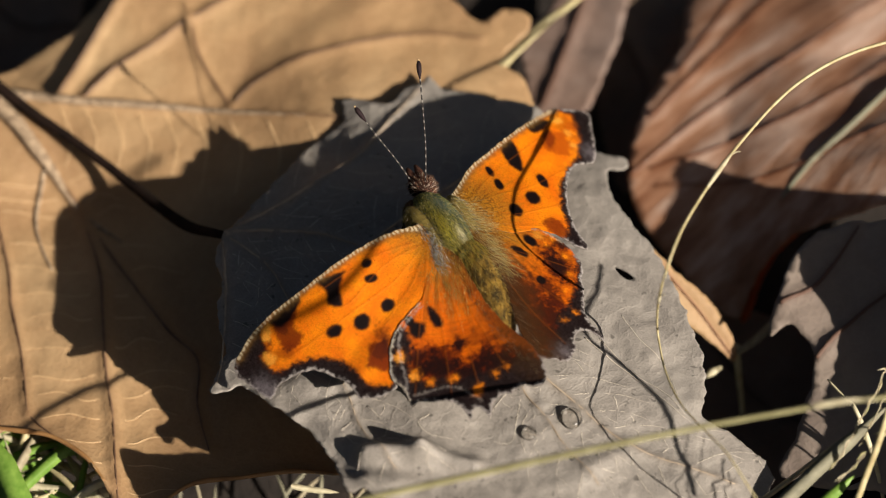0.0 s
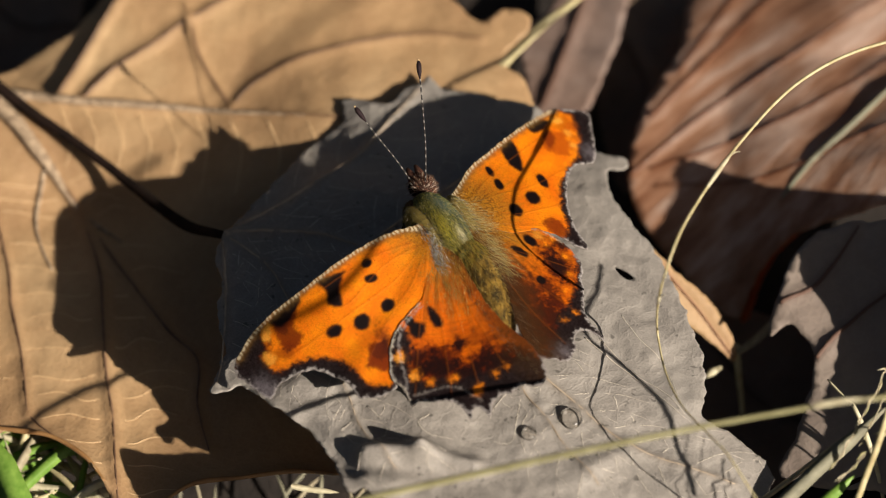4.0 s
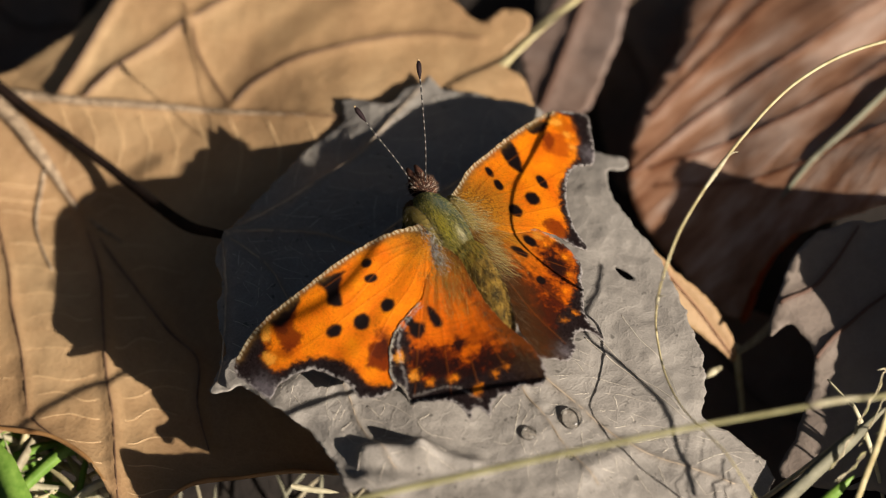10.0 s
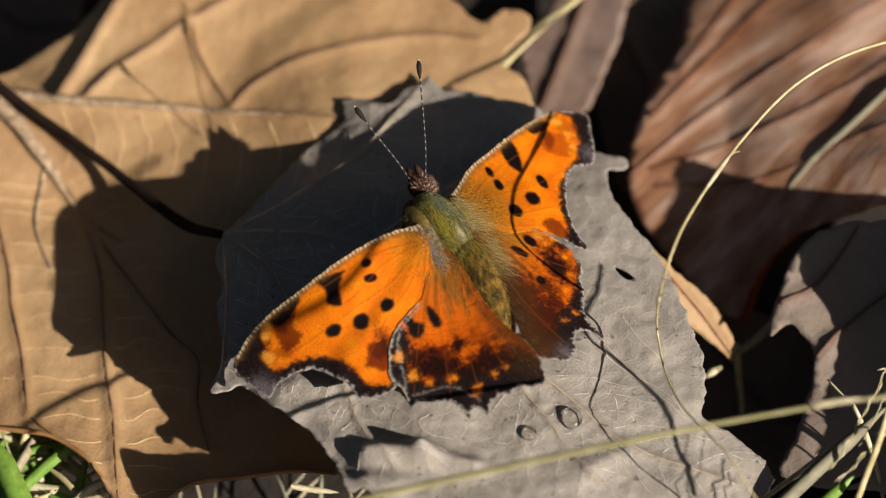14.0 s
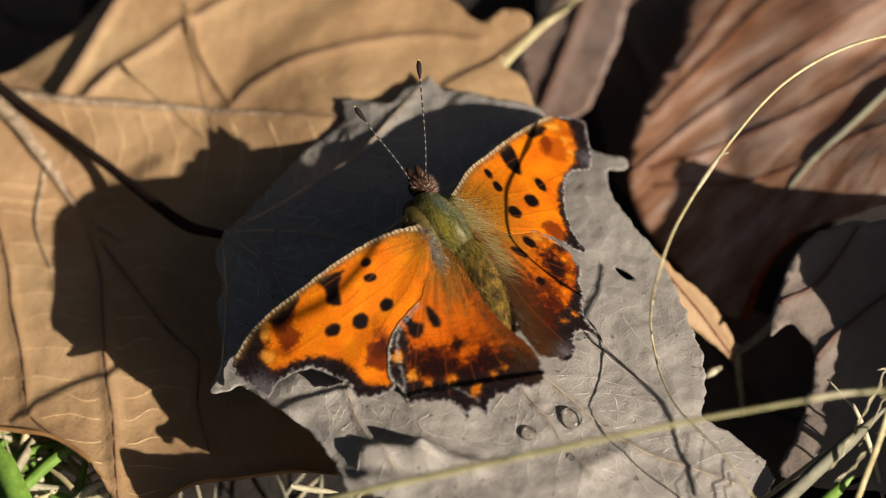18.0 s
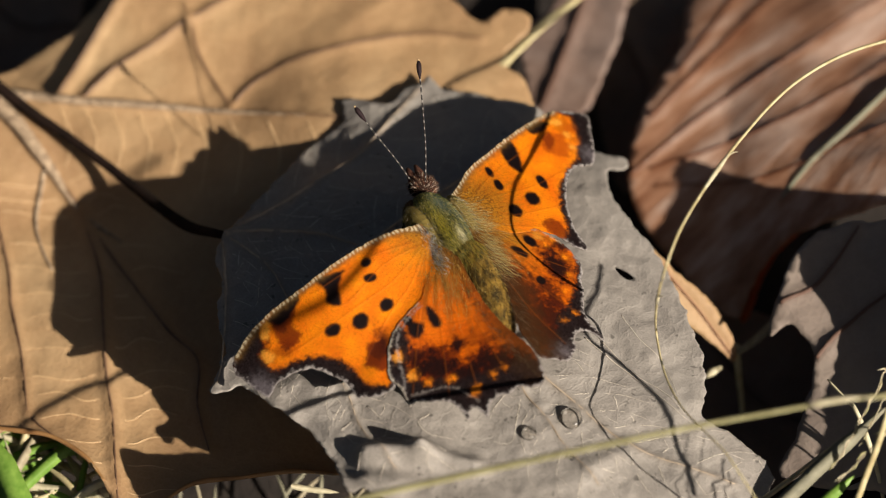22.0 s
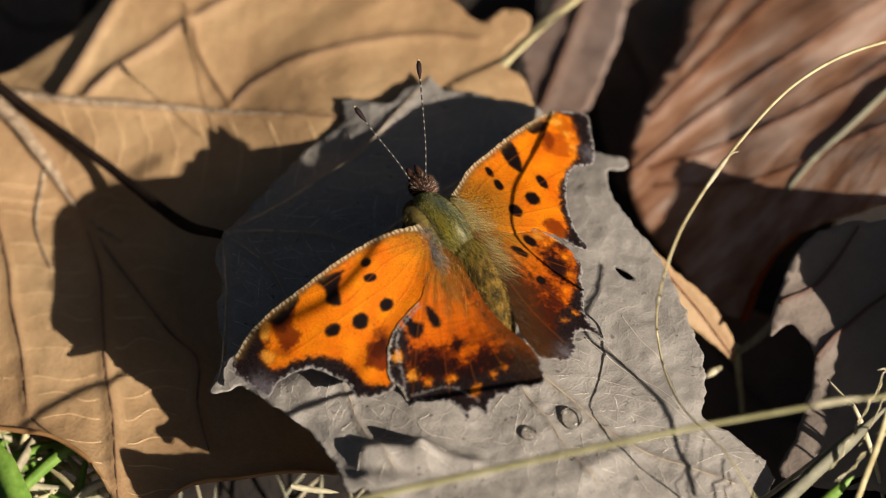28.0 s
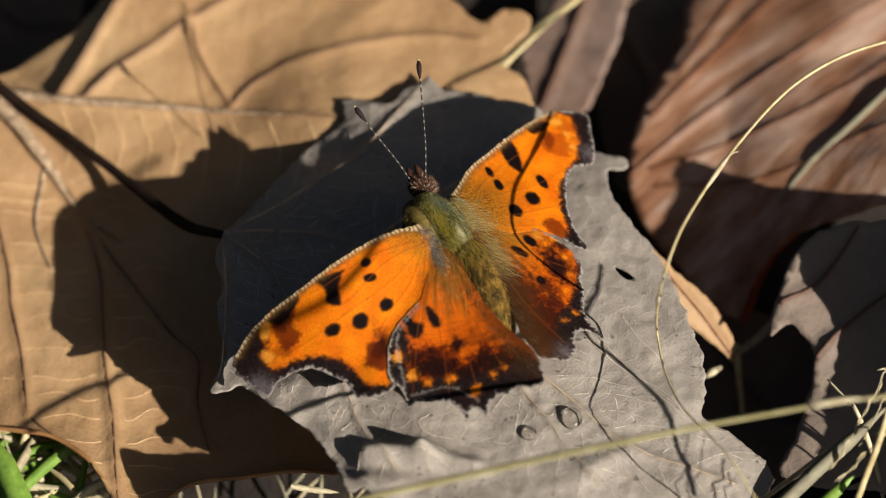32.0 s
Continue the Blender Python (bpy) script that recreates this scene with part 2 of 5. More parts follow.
def inside(poly, pts):
    x, y = pts[:, 0], pts[:, 1]
    hit = np.zeros(len(pts), bool)
    for (x0, y0), (x1, y1) in zip(poly, np.roll(poly, -1, 0)):
        if y0 != y1:
            hit ^= ((y0 > y) != (y1 > y)) & (x < (x1 - x0) * (y - y0) / (y1 - y0) + x0)
    return hit


def far(line, pts, closed=False):
    """Distance of each point from a line."""
    best = np.full(len(pts), 1e9)
    ends = np.roll(line, -1, 0) if closed else line[1:]
    for a, b in zip(line, ends):
        ab = b - a
        u = np.clip(((pts - a) @ ab) / (ab @ ab + 1e-12), 0, 1)
        np.minimum(best, np.hypot(*(pts - a - u[:, None] * ab).T), out=best)
    return best


def flat_sheet(rim, step, holes=(), seed=1):
    """Triangles that fill a rim, with points of their own inside."""
    from mathutils.geometry import delaunay_2d_cdt
    rng = np.random.RandomState(seed)
    lo, hi = rim.min(0), rim.max(0)
    gx, gy = np.meshgrid(np.arange(lo[0], hi[0], step), np.arange(lo[1], hi[1], step * 0.87))
    gx[1::2] += step / 2
    g = np.stack([gx.ravel(), gy.ravel()], 1) + rng.uniform(-0.2, 0.2, (gx.size, 2)) * step
    g = g[inside(rim, g)]
    g = g[far(rim, g, True) > 0.45 * step]
    for h in holes:
        g = g[~inside(h, g)]
        g = g[far(h, g, True) > 0.3 * step]
    coords, edges, n = [], [], 0
    for line in (rim, *holes):
        m = len(line)
        coords += [Vector(p) for p in line]
        edges += [(n + i, n + (i + 1) % m) for i in range(m)]
        n += m
    coords += [Vector(p) for p in g]
    v, _, f, *_ = delaunay_2d_cdt(coords, edges, [], 0, 1e-7)
    v, f = np.array(v)[:, :2], np.array([t for t in f if len(t) == 3])
    mid = v[f].mean(1)
    keep = inside(rim, mid)
    for h in holes:
        keep &= ~inside(h, mid)
    f = f[keep]
    a, b, c = v[f[:, 0]], v[f[:, 1]], v[f[:, 2]]
    flip = ((b - a)[:, 0] * (c - a)[:, 1] - (b - a)[:, 1] * (c - a)[:, 0]) < 0
    f[flip] = f[flip][:, ::-1]
    return v, f


def link_mesh(name, verts, faces, mat, parent=None, attrs=None, smooth=True, label=""):
    me = bpy.data.meshes.new(name)
    me.from_pydata((np.asarray(verts) * MM).tolist(), [], faces if isinstance(faces, list) else faces.tolist())
    me.polygons.foreach_set("use_smooth", [smooth] * len(me.polygons))
    for key, val in (attrs or {}).items():
        val = np.asarray(val, float)
        if val.ndim == 1:
            me.attributes.new(key, "FLOAT", "POINT").data.foreach_set("value", val)
        else:
            full = np.concatenate([val, np.ones((len(val), 1))], 1)
            me.attributes.new(key, "FLOAT_COLOR", "POINT").data.foreach_set("color", full.ravel())
    me.materials.append(mat)
    me.update()
    ob = new(name, me)
    if parent is not None:
        ob.parent = parent
    if label:
        tagged(ob, label)
    return ob


def thicken(v3, f, thick):
    """A second skin below and a wall round the rim."""
    n = len(v3)
    low = v3 - np.array([0, 0, thick])
    e = np.concatenate([f[:, [0, 1]], f[:, [1, 2]], f[:, [2, 0]]])
    seen = {(a, b) for a, b in e.tolist()}
    walls = [(a, a + n, b + n, b) for a, b in e.tolist() if (b, a) not in seen]
    return np.concatenate([v3, low]), f.tolist() + (f[:, ::-1] + n).tolist() + walls


def leaf(label, rim, form, mat, step, veins=(), lines=(), thick=0.22, tear=0.25, holes=(), seed=1, crumple=0.12, wrinkle=0.0, curls=(), vein_mat=None, line_mat=None, slide=None):
    """A dry leaf: rim in plan, a form for its height, veins as (line, width, rise), minor lines as (line, width) and rims that curl as (line, rise, width)."""
    top = new("dead_leaf")
    top.empty_display_size = 0.003
    tagged(top, label, "leaf", "fallen leaves")
    edge = ragged(ring_path(rim, step * 0.6), tear, seed, 0.9)
    v, f = flat_sheet(edge, step, holes, seed)

    def relief(q):
        z = form(q[:, 0], q[:, 1])
        z = z + crumple * np.array([noise.fractal((x * 0.16, y * 0.16, seed), 1.0, 2.0, 4) for x, y in q])
        if wrinkle:
            z = z + wrinkle * np.array([abs(noise.noise((x * 0.42, y * 0.42, seed + 7))) + 0.5 * abs(noise.noise((x * 1.1, y * 1.1, seed + 2))) for x, y in q])
        for line, rise, wide in curls:
            z = z + rise * np.exp(-far(ring_path(line, 1.0, False), q) / wide)
        return z

    z = relief(v)
    vein, pale = np.zeros(len(v)), np.zeros(len(v))
    for line, wide, rise in veins:
        d = far(ring_path(line, 1.0, False), v)
        vein = np.maximum(vein, 0.4 * np.exp(-(d / (1.5 * wide)) ** 2))
        z = z + rise * np.exp(-(d / (2.2 * wide)) ** 2)
    for line, wide in lines:
        q = ring_path(line, 1.0, False)
        near = np.flatnonzero(np.all((v > q.min(0) - 1.5) & (v < q.max(0) + 1.5), axis=1))
        z[near] += 0.05 * np.exp(-(far(q, v[near]) / max(wide, step * 0.8)) ** 2)

    def slid_to_view(p):
        """Lifts or lowers a stretch of the leaf along the camera's sight line, so its outline in view holds."""
        if slide:
            dz = slide(p[:, 0], p[:, 1])
            p = p + np.column_stack([0 * dz, -0.577 * dz, dz])
        return p

    full, faces = thicken(slid_to_view(np.column_stack([v, z])), f, thick)
    link_mesh("blade", full, faces, mat, top, {"vein": np.tile(vein, 2), "lines": np.tile(pale, 2)})
    rim_in = edge
    for line, wide, rise in veins:
        q = ring_path(line, 0.6, False)
        q = q[inside(rim_in, q)]
        if len(q) < 3:
            continue
        zz = relief(q) + max(rise, 0) * 0.9 + 0.02 * wide
        a, b = tube(slid_to_view(np.column_stack([q, zz])), [wide * 0.75, wide * 0.6, wide * 0.3], 8, 0.75)
        link_mesh("vein", a, b, vein_mat or mat, top, {"vein": np.full(len(a), 0.9), "lines": np.zeros(len(a))})
    pieces = []
    for line, wide in lines:
        q = ring_path(line, 0.45, False)
        q = q[inside(rim_in, q)]
        for h in holes:
            q = q[~inside(h, q)]
        if len(q) < 4:
            continue
        pieces.append(tube(slid_to_view(np.column_stack([q, relief(q) + 0.05])), [wide * 0.7, wide * 0.6, wide * 0.25], 5, 0.6))
    if pieces:
        a, b = joined(pieces)
        tagged(link_mesh("vein_net", a, b, line_mat or mat, top, {"vein": np.zeros(len(a)), "lines": np.full(len(a), 0.8)}), kind="stuff")
    return top


def tube(line, radii, sides=7, flat=1.0):
    """Verts and faces of a tapered round stem along a line."""
    line = np.asarray(line, float)
    n = len(line)
    radii = np.interp(np.linspace(0, 1, n), np.linspace(0, 1, len(radii)), radii)
    t = np.gradient(line, axis=0)
    t /= np.linalg.norm(t, axis=1)[:, None] + 1e-9
    up = np.array([0.13, 0.22, 1.0])
    s = np.cross(t, up)
    s /= np.linalg.norm(s, axis=1)[:, None] + 1e-9
    u = np.cross(s, t)
    a = np.linspace(0, 2 * math.pi, sides, endpoint=False)
    v = line[:, None] + radii[:, None, None] * (np.cos(a)[None, :, None] * s[:, None] + flat * np.sin(a)[None, :, None] * u[:, None])
    v = v.reshape(-1, 3)
    f = [(i * sides + j, i * sides + (j + 1) % sides, (i + 1) * sides + (j + 1) % sides, (i + 1) * sides + j) for i in range(n - 1) for j in range(sides)]
    f += [tuple(range(sides))[::-1], tuple((n - 1) * sides + j for j in range(sides))]
    return v, f


def joined(pieces):
    v, f, n = [], [], 0
    for a, b in pieces:
        v.append(a)
        f += [tuple(i + n for i in t) for t in b]
        n += len(a)
    return np.concatenate(v), f


def blade_form(line, width, fold=0.35, twist=0.0):
    """A grass blade: a folded, tapering strip with thickness along a line."""
    line = np.asarray(line, float)
    n = len(line)
    t = np.gradient(line, axis=0)
    t /= np.linalg.norm(t, axis=1)[:, None] + 1e-9
    s = np.cross(t, [0.05, -0.4, 0.9])
    s /= np.linalg.norm(s, axis=1)[:, None] + 1e-9
    u = np.cross(s, t)
    k = np.linspace(0, 1, n)
    a = twist * k
    s2 = np.cos(a)[:, None] * s + np.sin(a)[:, None] * u
    u2 = np.cross(s2, t)
    w = width * np.minimum(1, 3.0 * (1 - k) + 0.02) * np.minimum(1, 0.7 + 2 * k) * 0.5
    rows = []
    for i in range(n):
        rows += [line[i] - s2[i] * w[i] + u2[i] * w[i] * fold, line[i], line[i] + s2[i] * w[i] + u2[i] * w[i] * fold, line[i] - u2[i] * 0.12]
    f = []
    for i in range(n - 1):
        a, b = 4 * i, 4 * i + 4
        f += [(a, a + 1, b + 1, b), (a + 1, a + 2, b + 2, b + 1), (a + 2, a + 3, b + 3, b + 2), (a + 3, a, b, b + 3)]
    return np.array(rows), f


def root(name, at, label, category, group=""):
    ob = new(name)
    ob.empty_display_size = 0.002
    ob.location = Vector(at) * MM
    return tagged(ob, label, category, group)


# ---------------------------------------------------------------- ground
def ground():
    side = np.concatenate([-np.geomspace(60000, 130, 24), np.linspace(-120, 120, 97), np.geomspace(130, 60000, 24)])
    n = len(side)
    gx, gy = np.meshgrid(side, side)
    near = np.clip(1.2 - np.hypot(gx, gy) / 140, 0, 1)
    z = np.array([noise.fractal((x * 0.05, y * 0.05, 3), 1.0, 2.0, 5) for x, y in zip(gx.ravel(), gy.ravel())]).reshape(gx.shape)
    v = np.stack([gx, gy, -15 + 2.4 * z * near], 2).reshape(-1, 3)
    f = [(j * n + i, j * n + i + 1, (j + 1) * n + i + 1, (j + 1) * n + i) for j in range(n - 1) for i in range(n - 1)]
    tagged(link_mesh("ground", v, f, soil_mat), "woodland soil under leaf litter, gap shade in its colour", "ground", kind="structure")


ground()


# ---------------------------------------------------------------- leaves
def tan_leaf():
    rim = [(-50.01, 31.20), (-46.44, 33.38), (-42.48, 35.43), (-39.22, 38.66), (-34.32, 41.91), (-18.63, 44.01), (-2.88, 40.17), (1.04, 37.31), (4.30, 34.50), (6.58, 35.69), (9.18, 35.45), (10.15, 33.78), (7.86, 31.10), (6.88, 29.35), (9.14, 27.20), (10.09, 24.68), (10.39, 21.81), (7.46, 15.92), (1.02, 3.01), (-4.02, -12.84), (-8.36, -20.02), (-11.44, -23.31), (-16.40, -23.06), (-21.96, -24.18), (-27.21, -24.90), (-30.53, -27.36), (-35.44, -28.14), (-37.11, -24.92), (-39.40, -21.65), (-43.26, -18.88), (-47.06, -18.03), (-50.85, -17.37), (-56.99, -8.39), (-58.74, 13.04), (-54.90, 27.28)]
    main = [
        ([(-52.28, 26.88), (-47.03, 25.85), (-41.45, 25.20), (-35.25, 24.45), (-28.78, 24.28), (-20.33, 23.40), (-10.60, 22.37), (1.03, 20.32)], 0.22, 0.3),
        ([(-52.16, 25.35), (-47.45, 20.34), (-44.06, 15.33), (-41.33, 10.93), (-38.81, 3.39), (-38.14, -2.66), (-37.53, -9.83), (-36.56, -15.70), (-36.06, -21.85), (-35.46, -27.78)], 0.36, 0.5),
        ([(-41.46, 25.36), (-37.99, 29.24), (-33.47, 32.16), (-29.29, 35.22), (-25.10, 37.80), (-20.56, 40.65)], 0.35, 0.5),
        ([(-44.12, 26.47), (-41.34, 31.66), (-39.12, 35.57), (-37.20, 38.46)], 0.4, 0.6),
        ([(-24.25, 24.51), (-22.33, 26.98), (-18.45, 29.23), (-11.96, 31.32), (-2.87, 33.20), (4.29, 32.29)], 0.25, 0.35),
        # Dark vein that stands in for the line of an antenna's shadow.
        ([(-24.25, 24.51), (-26.25, 27.45), (-28.25, 31.16), (-29.09, 34.88), (-29.97, 36.94)], 0.22, 0.3),
        ([(-50.98, 11.08), (-49.03, 3.54), (-48.52, -0.87), (-46.95, -8.14), (-46.07, -15.47)], 0.25, 0.3),
        ([(-41.33, 10.93), (-35.27, 1.97), (-30.63, -4.61), (-27.37, -8.31), (-27.23, -14.07), (-25.81, -20.08)], 0.3, 0.4),
        ([(-46.07, -15.47), (-44.27, -17.47), (-41.97, -19.81)], 0.2, 0.25),
    ]
    minor = []
    spine = ring_path(main[1][0], 2.9, False)
    rng = random.Random(4)
    for i in range(4, len(spine), 1):
        x, y = spine[i]
        for sgn in (-1, 1):
            reach = rng.uniform(8, 14) if sgn < 0 else rng.uniform(5, 10)
            dip = rng.uniform(-0.6, 0.8)
            q = [(x, y), (x + sgn * reach * 0.3, y - 0.5 + dip * 0.3 + rng.uniform(-0.3, 0.3)), (x + sgn * reach * 0.6, y + 0.3 + dip + rng.uniform(-0.4, 0.4)), (x + sgn * reach, y - 0.2 + dip)]
            minor.append((q, 0.12))
    spine = ring_path(main[0][0], 4.6, False)
    for i in range(3, len(spine) - 2):
        x, y = spine[i]
        q = [(x, y), (x + 1.0, y - 2.5), (x + 1.8, y - 5.0), (x + 1.2, y - 8 - rng.uniform(0, 3))]
        minor.append((q, 0.16))
    curls = [([(-11.43, -23.61), (-16.40, -23.43), (-21.95, -24.49), (-27.20, -25.21), (-30.53, -27.58)], 1.1, 0.9), ([(-37.10, -25.07), (-39.39, -21.88), (-43.25, -19.19), (-47.04, -18.34), (-50.83, -17.68)], 0.9, 0.9)]
    bold = [([(-52.32, 27.40), (-49.01, 26.38), (-47.06, 26.27), (-42.43, 25.31), (-35.91, 24.60), (-29.43, 24.18), (-22.94, 23.69), (-15.79, 22.92)], (0.75, 0.62, 0.5, 0.36, 0.1), 0.42),
            ([(-52.20, 25.86), (-50.28, 23.84), (-48.67, 22.17), (-46.78, 19.49), (-44.74, 16.42), (-43.03, 13.52), (-40.99, 10.56), (-38.68, 8.66), (-36.39, 7.04)], (1.05, 0.95, 0.8, 0.5, 0.3, 0.15), 0.45),
            ([(-45.54, 17.15), (-45.96, 14.02), (-46.34, 10.41), (-45.68, 6.99), (-44.12, 3.49)], (0.35, 0.28, 0.2, 0.14), 0.15)]
    top = leaf("large dry tan sycamore leaf with dark veins", rim, tan_form, tan_mat, 0.55, main, minor, tear=0.25, seed=3, crumple=0.25, wrinkle=0.12, curls=curls, vein_mat=tan_vein_mat, line_mat=tan_line_mat, slide=tan_slide)
    for line, rise, _ in curls:
        q = ring_path(line, 0.5, False)
        q[:, 1] += 0.35
        v, f = tube(np.column_stack([q, tan_form(q[:, 0], q[:, 1]) + 0.8 * rise]), [0.15, 0.3, 0.24, 0.32, 0.15], 9)
        link_mesh("rim", v, f, rim_mat, top, label="curled orange-brown rim")
    for line, wide, rise in bold:
        q = ring_path(line, 0.6, False)
        q = np.column_stack([q, tan_form(q[:, 0], q[:, 1]) + rise])
        dz = tan_slide(q[:, 0], q[:, 1])
        v, f = tube(q + np.column_stack([0 * dz, -0.577 * dz, dz]), wide, 10, 0.8)
        link_mesh("midrib", v, f, rib_mat, top, label="thick pale leaf rib")


def gray_leaf():
    rim = [(-1.55, 26.18), (0.06, 24.34), (2.96, 23.72), (6.17, 22.44), (7.77, 22.22), (10.65, 21.04), (13.82, 18.39), (17.73, 15.02), (20.14, 14.42), (20.89, 13.63), (20.10, 12.72), (18.50, 12.44), (18.61, 9.45), (20.54, 5.36), (23.30, 1.40), (25.38, -3.08), (26.79, -7.94), (28.20, -12.48), (28.66, -17.73), (28.09, -21.40), (30.95, -23.10), (33.67, -25.19), (35.74, -27.80), (34.41, -30.74), (31.20, -34.20), (18.97, -36.93), (3.95, -37.46), (-3.83, -35.66), (-8.03, -33.69), (-10.32, -33.27), (-11.08, -30.67), (-12.65, -27.41), (-15.12, -24.44), (-18.63, -21.76), (-20.07, -20.36), (-21.95, -19.02), (-23.16, -19.51), (-24.99, -19.63), (-24.74, -17.87), (-24.30, -16.19), (-23.61, -14.13), (-24.44, -10.91), (-24.84, -8.04), (-24.38, -5.10), (-24.97, -1.86), (-25.10, 0.52), (-24.22, 2.52), (-21.69, 6.24), (-18.00, 11.20), (-15.55, 15.27), (-13.03, 17.49), (-11.40, 19.53), (-11.57, 22.48), (-10.22, 22.77), (-7.96, 22.03), (-5.71, 22.17), (-4.44, 24.52), (-2.96, 24.96)]
    hole = ring_path([(19.01, -1.47), (20.07, -2.04), (21.11, -2.92), (20.48, -3.28), (19.61, -2.72)], 0.25)
    veins = [
        ([(-24.60, 2.63), (-16.56, 2.61), (-8.99, -0.17), (-0.25, -6.80), (7.13, -14.29), (13.19, -20.08), (20.40, -26.28), (31.36, -29.74)], 0.26, 0.35),
        ([(-24.60, 2.63), (-19.58, -2.18), (-16.98, -7.12), (-13.72, -15.52), (-10.48, -20.25), (-8.73, -25.14), (-5.05, -30.86)], 0.17, 0.3),
        ([(-24.60, 2.63), (-16.67, 7.82), (-9.16, 14.32), (-2.83, 24.09)], 0.28, 0.35),
        ([(-24.60, 2.63), (-23.85, -5.94), (-23.92, -13.97), (-24.41, -18.52)], 0.25, 0.3),
        ([(-8.99, -0.17), (1.01, 9.20), (9.33, 18.02)], 0.22, 0.3),
        ([(8.96, -15.73), (8.61, -19.43), (11.01, -23.25), (13.08, -26.93), (16.65, -31.65)], 0.16, 0.25),
    ]
    lines = [
        ([(15.47, -12.25), (18.51, -15.04), (22.44, -18.51), (26.03, -22.04), (28.46, -23.51)], 0.22),
        ([(17.03, -12.07), (20.65, -16.33), (24.26, -19.27), (27.23, -23.31)], 0.16),
        ([(-10.60, -20.25), (-10.34, -21.80), (-11.17, -24.01)], 0.16),
        ([(-8.15, -22.19), (-5.09, -25.63), (-2.64, -29.24)], 0.14),
        ([(-1.46, -23.54), (-2.67, -24.60), (-1.45, -26.04), (0.97, -26.49)], 0.13),
        ([(8.61, -19.43), (7.96, -23.36), (7.33, -26.53), (5.21, -26.24)], 0.13),
        ([(11.01, -23.25), (13.16, -21.93), (16.89, -19.07)], 0.13),
        ([(13.11, -25.41), (15.58, -23.92), (17.76, -21.83)], 0.13),
        ([(5.86, -19.56), (9.53, -19.42), (13.22, -17.90), (15.69, -17.00)], 0.13),
        ([(-19.58, -2.18), (-21.52, 0.32), (-22.17, 1.16)], 0.15),
        ([(19.58, -8.74), (21.37, -11.82), (23.78, -14.59), (25.48, -19.28)], 0.12),
    ]
    rng = random.Random(23)
    lines = [(q, 0.6 * w) for q, w in lines]
    for line, wide, rise in veins:
        q = ring_path(line, 0.5, False)
        for i in range(6, len(q) - 4, 6):
            d = q[i + 2] - q[i - 2]
            a = math.atan2(d[1], d[0])
            for sgn in (-1, 1):
                ln = rng.uniform(5.5, 10)
                b, c = a + sgn * radians(rng.uniform(45, 62)), a + sgn * radians(rng.uniform(15, 30))
                p1 = (q[i][0] + 0.4 * ln * math.cos(b), q[i][1] + 0.4 * ln * math.sin(b))
                p2 = (p1[0] + 0.35 * ln * math.cos(0.5 * (b + c)), p1[1] + 0.35 * ln * math.sin(0.5 * (b + c)))
                p3 = (p2[0] + 0.3 * ln * math.cos(c), p2[1] + 0.3 * ln * math.sin(c))
                lines.append(([tuple(q[i]), p1, p2, p3], 0.07))
                for k in range(1):
                    u = rng.random()
                    x, y = (1 - u) * p1[0] + u * p2[0], (1 - u) * p1[1] + u * p2[1]
                    e = b - sgn * radians(rng.uniform(50, 95))
                    m = rng.uniform(1.4, 3.2)
                    w = rng.uniform(-0.35, 0.35)
                    lines.append(([(x, y), (x + 0.35 * m * math.cos(e) - w * math.sin(e), y + 0.35 * m * math.sin(e) + w * math.cos(e)), (x + 0.7 * m * math.cos(e) + w * math.sin(e), y + 0.7 * m * math.sin(e) - w * math.cos(e)), (x + m * math.cos(e), y + m * math.sin(e))], 0.06))
    ob = leaf("weathered gray curled leaf with small teeth and a hole", rim, gray_form, gray_mat, 0.38, veins, lines, tear=0.3, holes=[hole], seed=8, crumple=0.35, wrinkle=0.2, vein_mat=gray_vein_mat, line_mat=gray_line_mat, slide=gray_slide)
    line = ring_path([(-54.23, 29.64, 3.20), (-50.26, 26.11, 2.80), (-46.30, 22.91, 2.50), (-42.37, 19.92, 2.50), (-37.08, 15.28, 2.80), (-32.47, 10.24, 4.50), (-28.56, 5.86, 7.00), (-25.05, 2.77, 10.60), (-23.47, 2.42, 10.70)], 1.0, False)
    v, f = tube(line, [0.85, 0.65, 0.55, 0.6, 0.7, 0.45], 9)
    link_mesh("petiole", v, f, petiole_mat, ob, label="dark brown petiole")
    return ob


tan_leaf()
gray_leaf()


